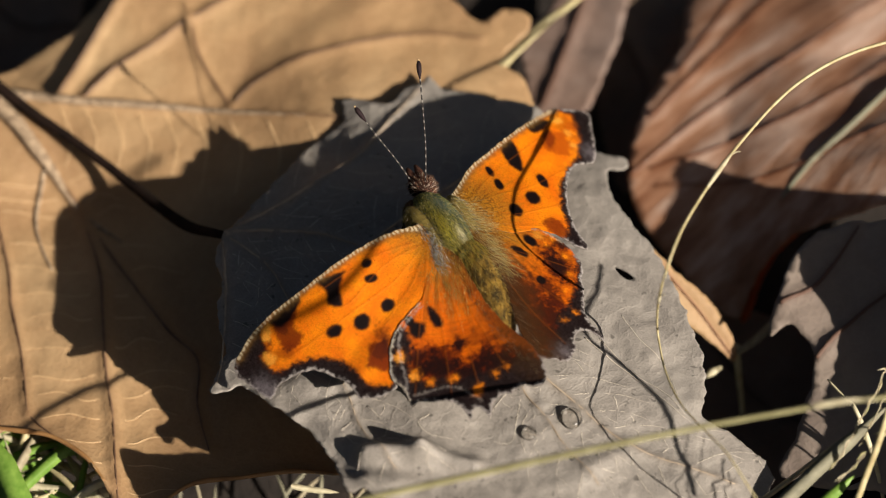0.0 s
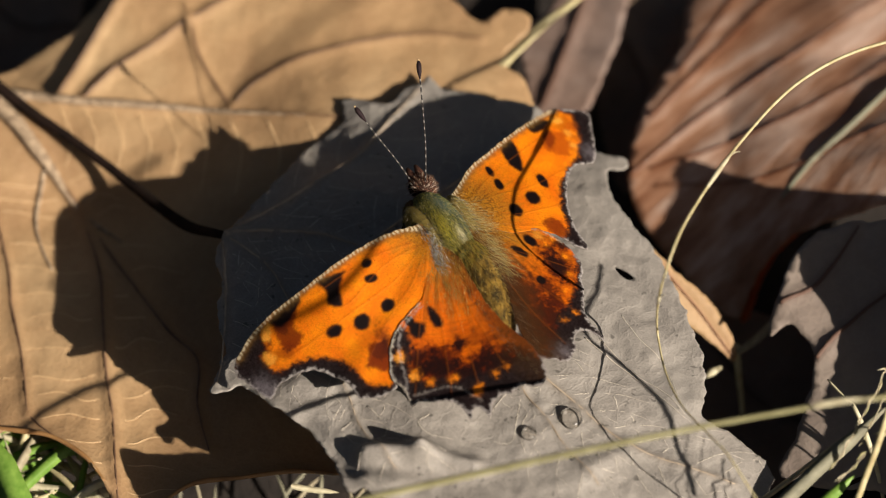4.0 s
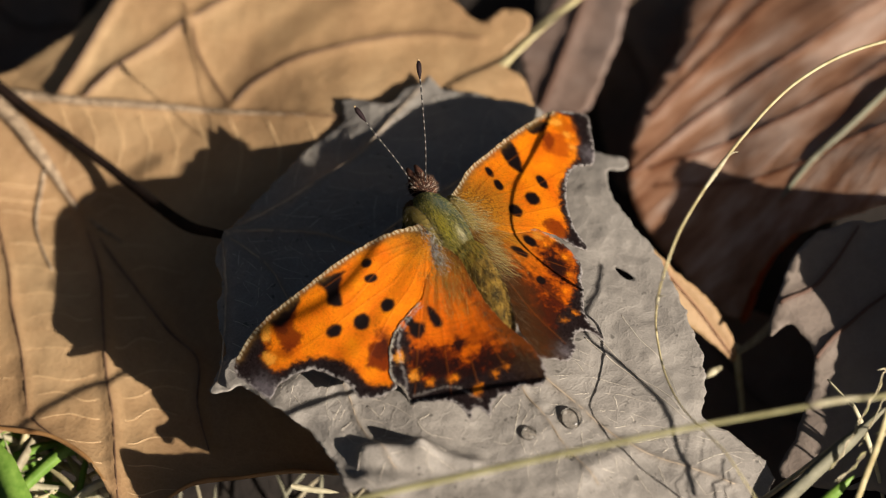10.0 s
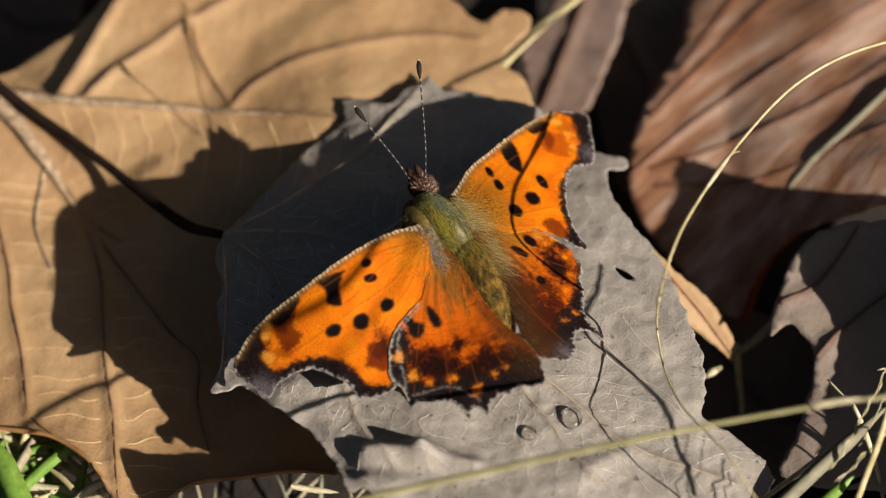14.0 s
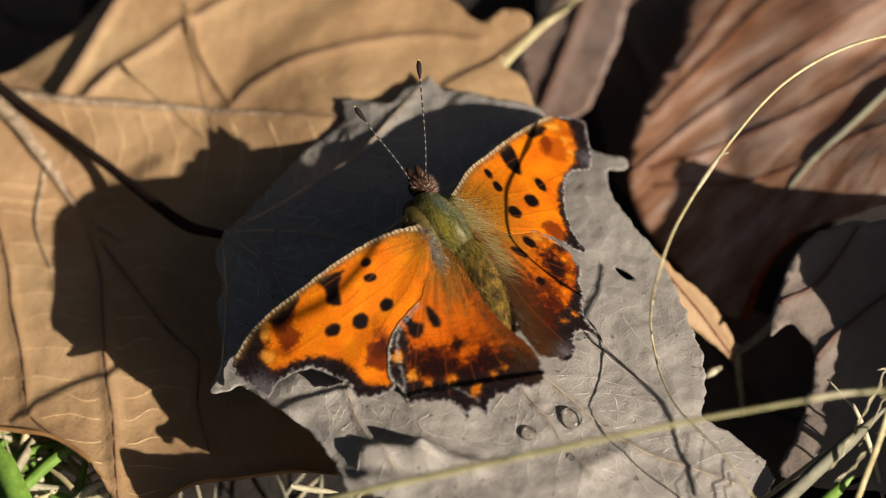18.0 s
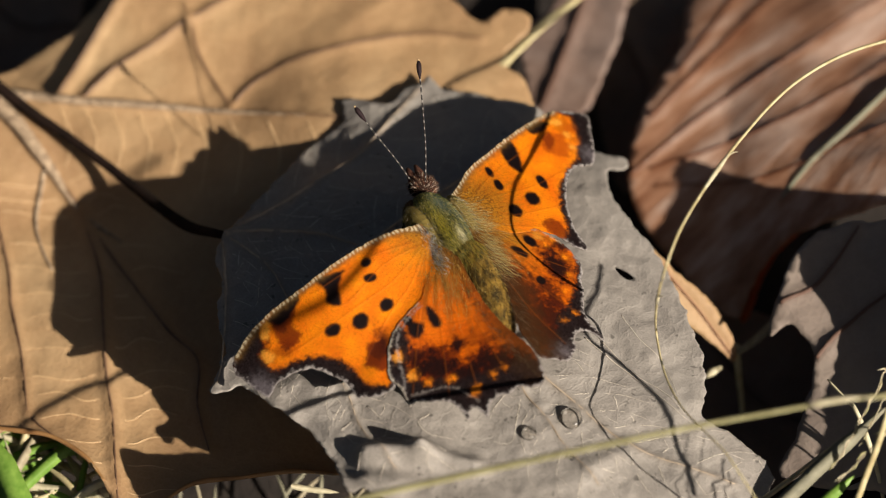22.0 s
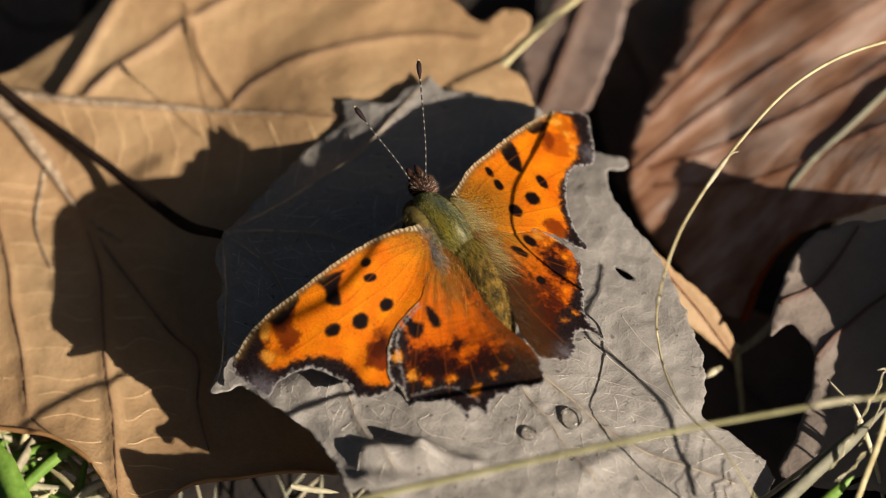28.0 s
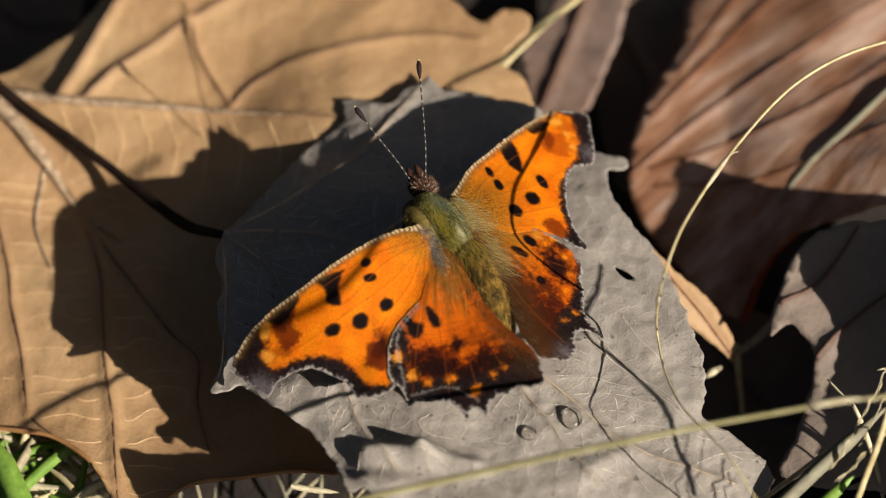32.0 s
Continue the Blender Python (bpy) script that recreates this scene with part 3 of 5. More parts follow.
def other_leaves():
    leaf("glossy red-brown dead leaf, partly shaded", [(31.02, 49.55), (27.91, 37.50), (24.12, 30.68), (21.87, 23.43), (21.42, 19.57), (22.84, 14.37), (26.30, 9.17), (30.13, 4.96), (33.66, 2.82), (35.31, 6.14), (39.24, 11.05), (45.07, 13.31), (50.79, 14.79), (56.82, 16.28), (60.00, 32.82), (56.95, 46.95), (44.70, 50.97)], brown_form, brown_mat, 0.9,
              [([(21.62, 20.13), (30.57, 27.60), (40.54, 34.29), (51.93, 42.68)], 0.30, 0.22), ([(23.91, 20.69), (33.67, 23.19), (43.54, 27.73), (53.59, 34.20)], 0.27, 0.22),
               ([(24.04, 27.46), (31.47, 35.74), (36.98, 42.25), (41.19, 47.45)], 0.27, 0.22), ([(27.47, 33.61), (31.62, 40.14), (35.18, 46.34)], 0.21, 0.22), ([(24.52, 18.46), (35.49, 18.01), (46.62, 22.54), (54.48, 25.58)], 0.24, 0.22)], seed=12, crumple=0.2, slide=brown_slide)
    leaf("curled grey-brown dead leaf with a pale rim", [(36.30, -6.78), (37.21, -2.78), (38.24, 0.64), (40.88, 4.38), (45.26, 5.84), (49.48, 5.55), (54.63, 5.41), (57.09, -9.32), (54.00, -26.16), (44.27, -25.68), (37.14, -23.10), (38.66, -19.32), (39.98, -15.64), (41.02, -11.17), (40.60, -8.43), (38.68, -5.93)], shade_form, shade_mat, 0.8,
              [([(37.50, -3.48), (41.98, -0.80), (46.48, 5.20)], 0.4, 0.4), ([(41.04, -10.50), (46.21, -5.18), (53.73, -0.86)], 0.4, 0.4)], seed=15, crumple=0.6)
    # Out of view; added to block sun from the leaves and soil beside it.
    leaf("unseen brown leaf added to shade the right side", [(52, -2), (57, 0.0), (61, -0.8), (68, -1.0), (78, -0.5), (90, -0.5), (90, -14), (86, -34), (70, -46), (52, -48), (51.5, -30), (51.5, -10)], sun_blocker_form, shade_mat, 0.8,
         [([(53, -12), (64, -13), (86, -12)], 0.4, 0.4)], seed=31, crumple=0.5)
    # Strip added for a backlit glow, which is put into its colour.
    leaf("thin russet leaf edge in a gap, backlit glow in its colour", [(40.90, 14.43), (37.46, 12.55), (35.39, 8.80), (34.05, 2.85), (34.88, 2.48), (35.92, 5.08), (36.77, 7.31), (38.68, 10.30), (41.02, 12.17)], lambda x, y: -7 + 0.5 * (x - 37), russet_mat, 0.5,
         [([(40.4, 13.3), (36.6, 10.0), (34.6, 3.5)], 0.15, 0.2)], seed=33, crumple=0.2, tear=0.15)
    # Filler leaves, added where the gaps lie in deep shade.
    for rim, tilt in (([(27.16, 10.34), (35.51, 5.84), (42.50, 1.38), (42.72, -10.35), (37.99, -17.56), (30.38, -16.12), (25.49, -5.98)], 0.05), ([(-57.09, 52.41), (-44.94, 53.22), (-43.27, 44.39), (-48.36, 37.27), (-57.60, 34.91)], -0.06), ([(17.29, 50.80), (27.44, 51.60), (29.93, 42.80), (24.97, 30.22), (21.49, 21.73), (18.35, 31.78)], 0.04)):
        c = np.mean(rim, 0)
        leaf("dim brown leaf added low in a shaded gap", rim, lambda x, y, c=c, k=tilt: -12 + k * (x - c[0]) + 0.5 * np.sin(0.3 * x + 0.2 * y), low_mat, 1.0, [([tuple(rim[0]), tuple(c), tuple(rim[len(rim) // 2])], 0.4, 0.4)], seed=41, crumple=0.9)
    # Scrap added below the view, so its shadow covers the tan leaf's lower edge.
    leaf("unseen brown leaf scrap added to shade the tan leaf", [(-12.25, -37.08), (-8.56, -37.28), (-3.80, -37.61), (6.88, -39.28), (5.67, -43.91), (-2.59, -45.88), (-9.09, -44.56), (-11.50, -40.60)], lambda x, y: 22 + 0.04 * (x + 5) + 0.5 * np.sin(0.3 * x), shade_mat, 0.8,
         [([(-10.90, -41.27), (-3.79, -41.60), (4.50, -41.93)], 0.3, 0.3)], seed=52, crumple=0.5)
    leaf("narrow ochre leaf tip tucked under the gray leaf", [(22.52, 4.13), (25.71, 1.85), (28.91, 0.01), (31.48, -2.40), (33.10, -5.42), (32.79, -6.27), (32.01, -5.93), (29.56, -4.40), (26.99, -3.18), (25.39, -1.72), (23.79, 0.30)], strip_form, strip_mat, 0.5,
              [([(23.79, 2.49), (28.27, -1.41), (32.65, -5.85)], 0.2, -0.3)], seed=21, crumple=0.15)
    leaf("dull pinkish-brown dead leaf lying low", [(8.74, 40.85), (10.41, 41.94), (12.43, 43.84), (15.16, 47.81), (21.83, 47.94), (20.87, 39.66), (18.91, 34.12), (16.53, 28.88), (12.90, 27.80), (10.29, 29.99), (9.36, 35.77)], top_form, rosy_mat, 0.7,
              [([(11.61, 29.89), (14.35, 37.77), (17.14, 46.73)], 0.4, 0.6)], seed=24, crumple=0.4)


other_leaves()


# ---------------------------------------------------------------- butterfly
def soft(d, edge=0.12):
    """1 where d is well below zero, 0 well above."""
    return 1 / (1 + np.exp(np.clip(d / edge, -40, 40)))


def grain2(v, scale, seed):
    return np.array([noise.noise((x * scale, y * scale, seed)) for x, y in v])


def blend(col, k, c):
    return col + k[:, None] * (np.array(c) - col)


def signed(poly, v):
    d = far(poly, v, True)
    return np.where(inside(poly, v), -d, d)


ORANGE, RUST, BLACK = (0.92, 0.225, 0.004), (0.17, 0.020, 0.002), (0.008, 0.004, 0.004)
DEEP, GOLD = (0.09, 0.014, 0.003), (0.95, 0.40, 0.045)


def wing_tint(v, rim, band, dots, bars, smudges, glints, costa, pales=(), inner=None, trims=(), reach_in=1.3, hind=False, seed=1, patches=()):
    n1, n2, n3 = grain2(v, 0.5, seed), grain2(v, 2.0, seed + 5), grain2(v, 5.0, seed + 9)
    polar = np.column_stack([np.arctan2(v[:, 1], np.abs(v[:, 0]) + 0.5) * 16, np.hypot(v[:, 0], v[:, 1]) * 0.8])
    n4 = grain2(polar, 1.0, seed + 3)
    col = np.tile(np.array(ORANGE), (len(v), 1)) * (1 + 0.14 * n1 + 0.10 * n3 + 0.08 * n4)[:, None]
    col[:, 1] *= 1 + 0.25 * n1 + 0.1 * n2
    if hind:
        col = blend(col, 0.75 * soft(4.5 - np.hypot(v[:, 0], v[:, 1] + 2) + 1.2 * n2 + 0.6 * n3, 1.4), (0.66, 0.11, 0.002))
    reach = np.hypot(v[:, 0], v[:, 1])
    if hind:
        ripple = grain2(np.column_stack([polar[:, 0] * 0.35, reach * 4.2]), 1.0, seed + 4)
        col = col * (1 + 0.3 * ripple * soft(7.0 - reach, 1.5))[:, None]
        streak = grain2(np.column_stack([polar[:, 0] * 1.2, reach * 0.12]), 1.0, seed + 8)
        col = blend(col, 0.6 * soft(reach - 13.0 + 2 * n2, 2.2) * soft(0.08 - streak, 0.07), (0.12, 0.045, 0.006))
    root_reach = 6.6 if hind else 4.8
    col = blend(col, 0.8 * soft(reach - root_reach + 0.8 * n2 + 1.0 * n3 + 2.2 * n4, 1.2), (0.38, 0.20, 0.02))
    col = blend(col, 0.75 * soft(reach - root_reach + 0.6, 0.8) * soft(0.12 - n3 - 0.5 * n4, 0.06), (0.035, 0.028, 0.012))
    dark = np.zeros(len(v))
    for x, y, rx, ry, turn, k in smudges:
        c, s = math.cos(math.radians(turn)), math.sin(math.radians(turn))
        p, q = v[:, 0] - x, v[:, 1] - y
        d = np.hypot((c * p + s * q) / rx, (c * q - s * p) / ry) - 1 + 0.4 * n2 + 0.22 * n3 + 0.35 * n4
        col = blend(col, min(1, k) * soft(d, 0.15), RUST)
        dark = np.maximum(dark, min(1, max(0, k - 0.4) * 2.2) * soft(d + 0.2 + 0.2 * n3, 0.13))
    def lay(col, poly, c, k):
        return blend(col, k * soft(signed(ring_path(poly, 0.4), v) + 0.22 * n2 + 0.2 * n3 + 0.2 * n4, 0.08), c)

    for poly, c, k in patches:
        if c is not GOLD:
            col = lay(col, poly, c, k)
    col = blend(col, 0.95 * dark, BLACK)
    col = blend(col, soft(signed(np.array(band), v) + 0.3 * n2 + 0.25 * n3 + 0.2 * n4, 0.10), BLACK)
    for x, y, r in glints:
        col = blend(col, 0.95 * soft(np.hypot(v[:, 0] - x, v[:, 1] - y) - 0.6 * r + 0.4 * n2 + 0.3 * n3 + 0.2 * n4, 0.10), (0.95, 0.265, 0.006))
    for poly, c, k in patches:
        if c is GOLD:
            col = lay(col, poly, c, k)
    for b in bars:
        col = blend(col, soft(signed(ring_path(b, 0.3), v) + 0.12 * n2, 0.06), BLACK)
    for x, y, rx, ry, turn in dots:
        c, s = math.cos(math.radians(turn)), math.sin(math.radians(turn))
        p, q = v[:, 0] - x, v[:, 1] - y
        d = np.hypot((c * p + s * q) / rx, (c * q - s * p) / ry) - 1 + 0.14 * n2
        col = blend(col, soft(d, 0.06), BLACK)
    edge = far(rim, v, True)
    if inner is not None:
        d = far(ring_path(inner, 0.5, False), v)
        col = blend(col, 0.88 * soft(d - reach_in + 0.6 * n2 + 0.8 * n4, 0.6), (0.05, 0.022, 0.007))
    on_band = soft(signed(np.array(band), v), 0.2)
    col = blend(col, 0.8 * on_band * soft(edge - 0.14 + 0.42 * n2 + 0.3 * n3, 0.06), (0.60, 0.55, 0.52))
    col = blend(col, 0.2 * on_band * soft(np.abs(n3) - 0.10, 0.05), (0.13, 0.09, 0.09))
    for x, y, r in pales:
        col = blend(col, 0.45 * soft(np.hypot(v[:, 0] - x, v[:, 1] - y) - r + 0.5 * n2 + 0.5 * n3, 0.35), (0.26, 0.23, 0.25))
    for line, wide, c in trims:
        d = far(ring_path(line, 0.4, False), v)
        col = blend(col, 0.62 * soft(d - wide + 0.22 * n2 + 0.28 * n3, 0.05), c)
    if costa is not None:
        line = ring_path(costa, 0.3, False)
        d = far(line, v)
        bars_ = np.clip(0.5 + 1.2 * np.sin(v[:, 0] * 13.0 + 3 * n2), 0, 1)
        col = blend(col, 0.85 * soft(d - 0.75 + 0.25 * n2, 0.14), (0.17, 0.085, 0.02))
        col = blend(col, soft(d - 0.4, 0.06) * (0.1 + 0.85 * bars_), (0.74, 0.64, 0.42))
    return np.clip(col, 0.002, 1)


def wing(name, k, rim_pts, paint, parent, low=0.0, veins=(), tear=0.12, seed=1):
    rim = ragged(ring_path(rim_pts, 0.14), tear, seed, 2.2)
    v, f = flat_sheet(rim, 0.115, seed=seed)
    z = wing_bow(k, v[:, 0], v[:, 1]) + low
    if low > 0:
        z = z - 0.45 * np.exp(-(np.hypot(v[:, 0], v[:, 1]) / 6.5) ** 2)
    tint = wing_tint(v, rim, seed=seed, **paint)
    for line in veins:
        d = far(ring_path(line, 0.5, False), v)
        z = z + 0.03 * np.exp(-(d / 0.12) ** 2)
        tint = blend(tint, 0.30 * np.exp(-(d / 0.07) ** 2), (0.36, 0.09, 0.006))
    # Direction of the camera's sight line, in wing axes.
    lean = np.linalg.inv(wing_frame(k))[:3, :3] @ np.array([0, -0.577, 1.0])
    full, faces = thicken(np.column_stack([v, z]) + wing_slide(k, v[:, 0], v[:, 1])[:, None] * lean, f, 0.07)
    under = np.tile(np.array([[0.16, 0.12, 0.09]]), (len(v), 1)) * (1 + 0.4 * grain2(v, 1.5, 3))[:, None]
    ob = link_mesh(name, full, faces, wing_mat, parent, {"tint": np.concatenate([tint, under])})
    ob.matrix_local = Matrix(wing_rest[k])
    return ob


def mm_matrix(a):
    m = np.array(a, float)
    m[:3, 3] *= MM
    return m.tolist()


wing_rest = {k: mm_matrix(wing_local(k)) for k in "LR"}


def ellipsoid(center, radii, rows=28, cols=36, shape=None):
    v, f = [], []
    for i in range(rows + 1):
        u = i / rows
        a = math.pi * u
        for j in range(cols):
            b = 2 * math.pi * j / cols
            w = shape(u) if shape else 1.0
            v.append((center[0] + radii[0] * w * math.sin(a) * math.cos(b), center[1] + radii[1] * math.cos(a), center[2] + radii[2] * w * math.sin(a) * math.sin(b)))
    for i in range(rows):
        for j in range(cols):
            f.append((i * cols + j, i * cols + (j + 1) % cols, (i + 1) * cols + (j + 1) % cols, (i + 1) * cols + j))
    return np.array(v), f


def hairs(spots, dirs, lengths, radius, rng, bend=0.3):
    """Many thin curved hairs in one mesh."""
    v, f = [], []
    for p, d, ln in zip(spots, dirs, lengths):
        d = d / (np.linalg.norm(d) + 1e-9)
        s = np.cross(d, rng.normal(size=3))
        s /= np.linalg.norm(s) + 1e-9
        u = np.cross(s, d)
        k = len(v)
        sag = s * bend * ln * rng.uniform(-0.6, 0.6)
        for j, (w, h) in enumerate(((1.0, 0.0), (0.75, 0.55))):
            for a in (0, 2.1, 4.2):
                v.append(p + d * ln * h + sag * h * h + radius * w * (math.cos(a) * s + math.sin(a) * u))
        v.append(p + d * ln + sag)
        for a in range(3):
            b = (a + 1) % 3
            f += [(k + a, k + b, k + 3 + b, k + 3 + a), (k + 3 + a, k + 3 + b, k + 6)]
    return np.array(v), f


def fur_tint(n, palette, rng):
    c = np.array(palette)[rng.randint(0, len(palette), n)]
    return np.repeat(c * rng.uniform(0.75, 1.25, (n, 1)), 7, 0)


def butterfly():
    body = new("butterfly")
    body.empty_display_size = 0.004
    body.matrix_world = Matrix(mm_matrix(body_frame()))
    tagged(body, "orange butterfly with black spots and ragged spread wings", "butterfly")
    rng = np.random.RandomState(11)

    lf = dict(
        band=[(-27.08, -1.69), (-24.72, -1.03), (-23.41, -0.41), (-22.06, -0.24), (-22.58, -1.86), (-23.87, -3.32), (-23.79, -5.41), (-22.78, -6.15), (-21.34, -6.15), (-19.85, -6.66), (-18.14, -7.54), (-16.87, -8.87), (-16.20, -10.71), (-16.09, -12.31), (-15.31, -13.38), (-14.05, -14.24), (-12.04, -13.83), (-14.22, -17.18), (-19.87, -13.33), (-26.28, -9.71), (-27.99, -5.21)],
        dots=[(-8.95, -1.02, 0.62, 0.50, 20.00), (-9.44, -2.77, 0.75, 0.52, -20.00), (-9.53, -6.30, 0.82, 0.72, 20.00), (-12.82, -6.44, 0.98, 0.90, 20.00), (-15.85, -5.63, 0.95, 0.72, 0.00)],
        bars=[[(-14.57, 0.28), (-12.96, -0.07), (-11.29, -0.51), (-12.03, -1.01), (-12.89, -1.96), (-13.56, -3.65), (-14.22, -3.43), (-14.87, -2.60), (-14.31, -1.45)], [(-21.19, -0.51), (-19.19, 0.13), (-17.25, 0.42), (-16.98, -0.33), (-18.10, -1.23), (-20.24, -1.86)]],
        smudges=[(-23.68, -2.24, 1.30, 2.00, 0.00, 1.00), (-21.89, -4.63, 1.50, 0.90, 0.00, 0.45), (-11.71, -10.36, 0.90, 2.40, 0.00, 0.60)],
        glints=[(-21.65, -0.79, 0.60), (-21.96, -1.20, 0.60), (-22.28, -1.60, 0.50), (-23.03, -4.11, 0.70), (-22.39, -5.23, 0.60), (-21.72, -2.99, 0.35), (-14.83, -11.99, 0.60), (-15.28, -11.31, 0.35), (-15.31, -9.00, 0.60)],
        costa=[(-1.96, -0.20), (-3.12, 0.40), (-4.32, 0.72), (-7.00, 0.93), (-11.34, 0.83), (-15.91, 0.46), (-20.49, 0.17), (-23.92, -0.66), (-26.05, -1.81)],
        pales=[(-25.66, -6.39, 0.90), (-25.25, -7.67, 0.90)],
        patches=[([(-20.92, -1.22), (-18.45, -0.84), (-17.51, -0.33), (-19.10, -2.61), (-18.94, -4.11), (-20.25, -4.77), (-21.62, -4.30), (-21.38, -2.31)], RUST, 0.9), ([(-20.9, -1.1), (-18.2, -0.6), (-19.4, -1.9), (-20.4, -2.8)], DEEP, 0.85),
                 ([(-13.48, -9.03), (-11.71, -9.40), (-12.04, -11.13), (-13.40, -12.70), (-14.35, -11.70), (-15.20, -11.20), (-14.29, -10.06)], RUST, 0.95), ([(-12.9, -9.3), (-11.6, -9.5), (-12.0, -10.8), (-13.2, -11.2), (-13.7, -10.2)], DEEP, 0.85),
                 ([(-22.84, -1.61), (-21.44, -0.41), (-21.28, -1.03), (-22.44, -2.33)], GOLD, 0.95), ([(-23.9, -3.6), (-23.1, -3.4), (-22.6, -4.6), (-23.5, -4.9)], GOLD, 0.8), ([(-21.5, -4.1), (-21.1, -4.1), (-21.0, -4.7), (-21.4, -4.8)], DEEP, 0.8)],
    )
    left_fore = wing("forewing", "L", [(-1.60, -2.20), (-1.20, -0.84), (-1.60, 0.11), (-3.39, 0.53), (-4.32, 0.72), (-7.00, 0.93), (-11.34, 0.83), (-15.91, 0.46), (-20.49, 0.17), (-23.92, -0.66), (-25.82, -1.66), (-26.90, -2.65), (-27.15, -3.97), (-26.77, -5.07), (-26.28, -6.59), (-25.58, -8.25), (-24.85, -7.97), (-23.81, -7.42), (-21.88, -7.44), (-20.57, -7.89), (-19.68, -8.43), (-18.64, -9.93), (-17.68, -11.66), (-17.55, -13.46), (-16.81, -14.13), (-16.15, -14.57), (-14.89, -14.95), (-13.34, -14.72), (-12.53, -13.10), (-11.43, -11.52), (-10.02, -10.38), (-7.59, -9.19), (-5.59, -8.00), (-3.40, -6.23), (-2.49, -3.99)],
        lf, body, 0.0, [[(-2.35, -2.08), (-7.30, -4.27), (-11.88, -4.78), (-17.93, -5.27), (-22.29, -5.30)], [(-2.35, -2.08), (-7.49, -2.23), (-12.74, -3.83), (-14.59, -3.33)], [(-2.53, -2.38), (-5.92, -5.49), (-9.99, -7.52), (-14.68, -10.56)], [(-2.49, -2.80), (-5.82, -7.09), (-10.81, -10.03)], [(-2.28, -1.72), (-8.01, -0.76), (-15.29, -0.91)]], seed=2)
    lh = dict(
        band=[(-12.85, -8.71), (-9.39, -9.12), (-9.31, -10.84), (-10.75, -13.09), (-11.26, -13.72), (-11.27, -14.68), (-10.50, -16.02), (-8.53, -16.88), (-6.59, -18.37), (-4.42, -18.88), (-1.96, -19.51), (0.25, -19.97), (1.90, -21.34), (-0.35, -25.04), (-7.14, -25.20), (-11.15, -22.47), (-15.16, -17.34)],
        dots=[(-8.53, -9.21, 0.50, 0.70, 0.00)],
        bars=[[(-8.85, -9.62), (-7.96, -9.57), (-7.34, -10.41), (-7.86, -11.15), (-8.59, -11.52), (-9.24, -10.73)], [(-6.18, -8.86), (-5.67, -8.94), (-5.49, -10.05), (-5.50, -11.12), (-6.08, -11.59), (-6.63, -10.87)]],
        smudges=[(-5.42, -14.39, 1.00, 0.85, 0.00, 0.90), (-8.60, -15.21, 1.50, 2.20, 0.00, 1.00), (-10.10, -13.54, 1.00, 1.80, 0.00, 0.80), (-3.05, -18.61, 3.20, 1.20, -20.00, 1.00), (-9.01, -14.69, 2.00, 1.60, -10.00, 0.90), (-9.57, -13.25, 1.20, 1.20, 0.00, 0.80), (-9.85, -14.92, 2.40, 1.00, -10.00, 1.00), (-8.09, -16.13, 2.20, 1.20, -10.00, 1.00), (-7.82, -13.88, 1.00, 1.00, 0.00, 0.60), (-5.22, -17.85, 3.40, 1.40, 20.00, 1.00), (-3.04, -18.37, 3.00, 1.50, -30.00, 0.90), (-6.75, -17.45, 2.00, 1.00, 0.00, 0.90), (-1.79, -19.23, 3.00, 1.20, -30.00, 1.00), (-3.18, -15.03, 2.40, 1.00, -45.00, 0.45), (-1.35, -17.91, 2.20, 0.80, -45.00, 0.60), (-6.73, -15.04, 1.00, 0.80, 0.00, 0.60)],
        glints=[(-11.46, -12.03, 0.80), (-11.30, -14.98, 0.75), (-11.25, -14.53, 0.50), (-10.23, -16.52, 0.50), (-8.20, -17.51, 0.60), (-7.76, -17.49, 0.40), (-6.48, -20.21, 0.60), (-6.09, -19.91, 0.45), (-6.97, -20.44, 0.35), (-3.98, -19.58, 0.40), (-2.46, -19.41, 0.30)],
        costa=None, hind=True, pales=[(-13.81, -15.04, 0.60)],
        patches=[([(-11.95, -11.7), (-11.2, -11.8), (-11.2, -12.6), (-11.95, -12.6)], GOLD, 0.9), ([(-11.75, -14.6), (-11.1, -14.6), (-11.0, -15.3), (-11.6, -15.3)], GOLD, 0.7)],
        trims=[([(-6.60, -7.95), (-7.96, -8.36), (-9.86, -9.12), (-11.47, -10.34), (-12.77, -12.18), (-13.46, -13.75), (-13.06, -15.25), (-13.23, -16.77), (-13.30, -17.80)], 0.10, (0.62, 0.54, 0.40)), ([(-6.60, -8.5), (-8.3, -8.95), (-10.19, -10.00), (-10.97, -11.04), (-11.63, -12.54), (-12.11, -14.25), (-12.68, -15.71)], 0.06, (0.42, 0.38, 0.36)),
               ([(-12.6, -16.9), (-10.4, -17.5), (-8.6, -18.2), (-7.6, -19.6), (-6.9, -21.4)], 0.05, (0.34, 0.30, 0.27))],
        inner=[(0.38, -4.92), (0.65, -8.07), (0.46, -11.58), (0.35, -14.84), (0.35, -17.69), (0.58, -19.88), (0.87, -21.52)], reach_in=1.9,
    )
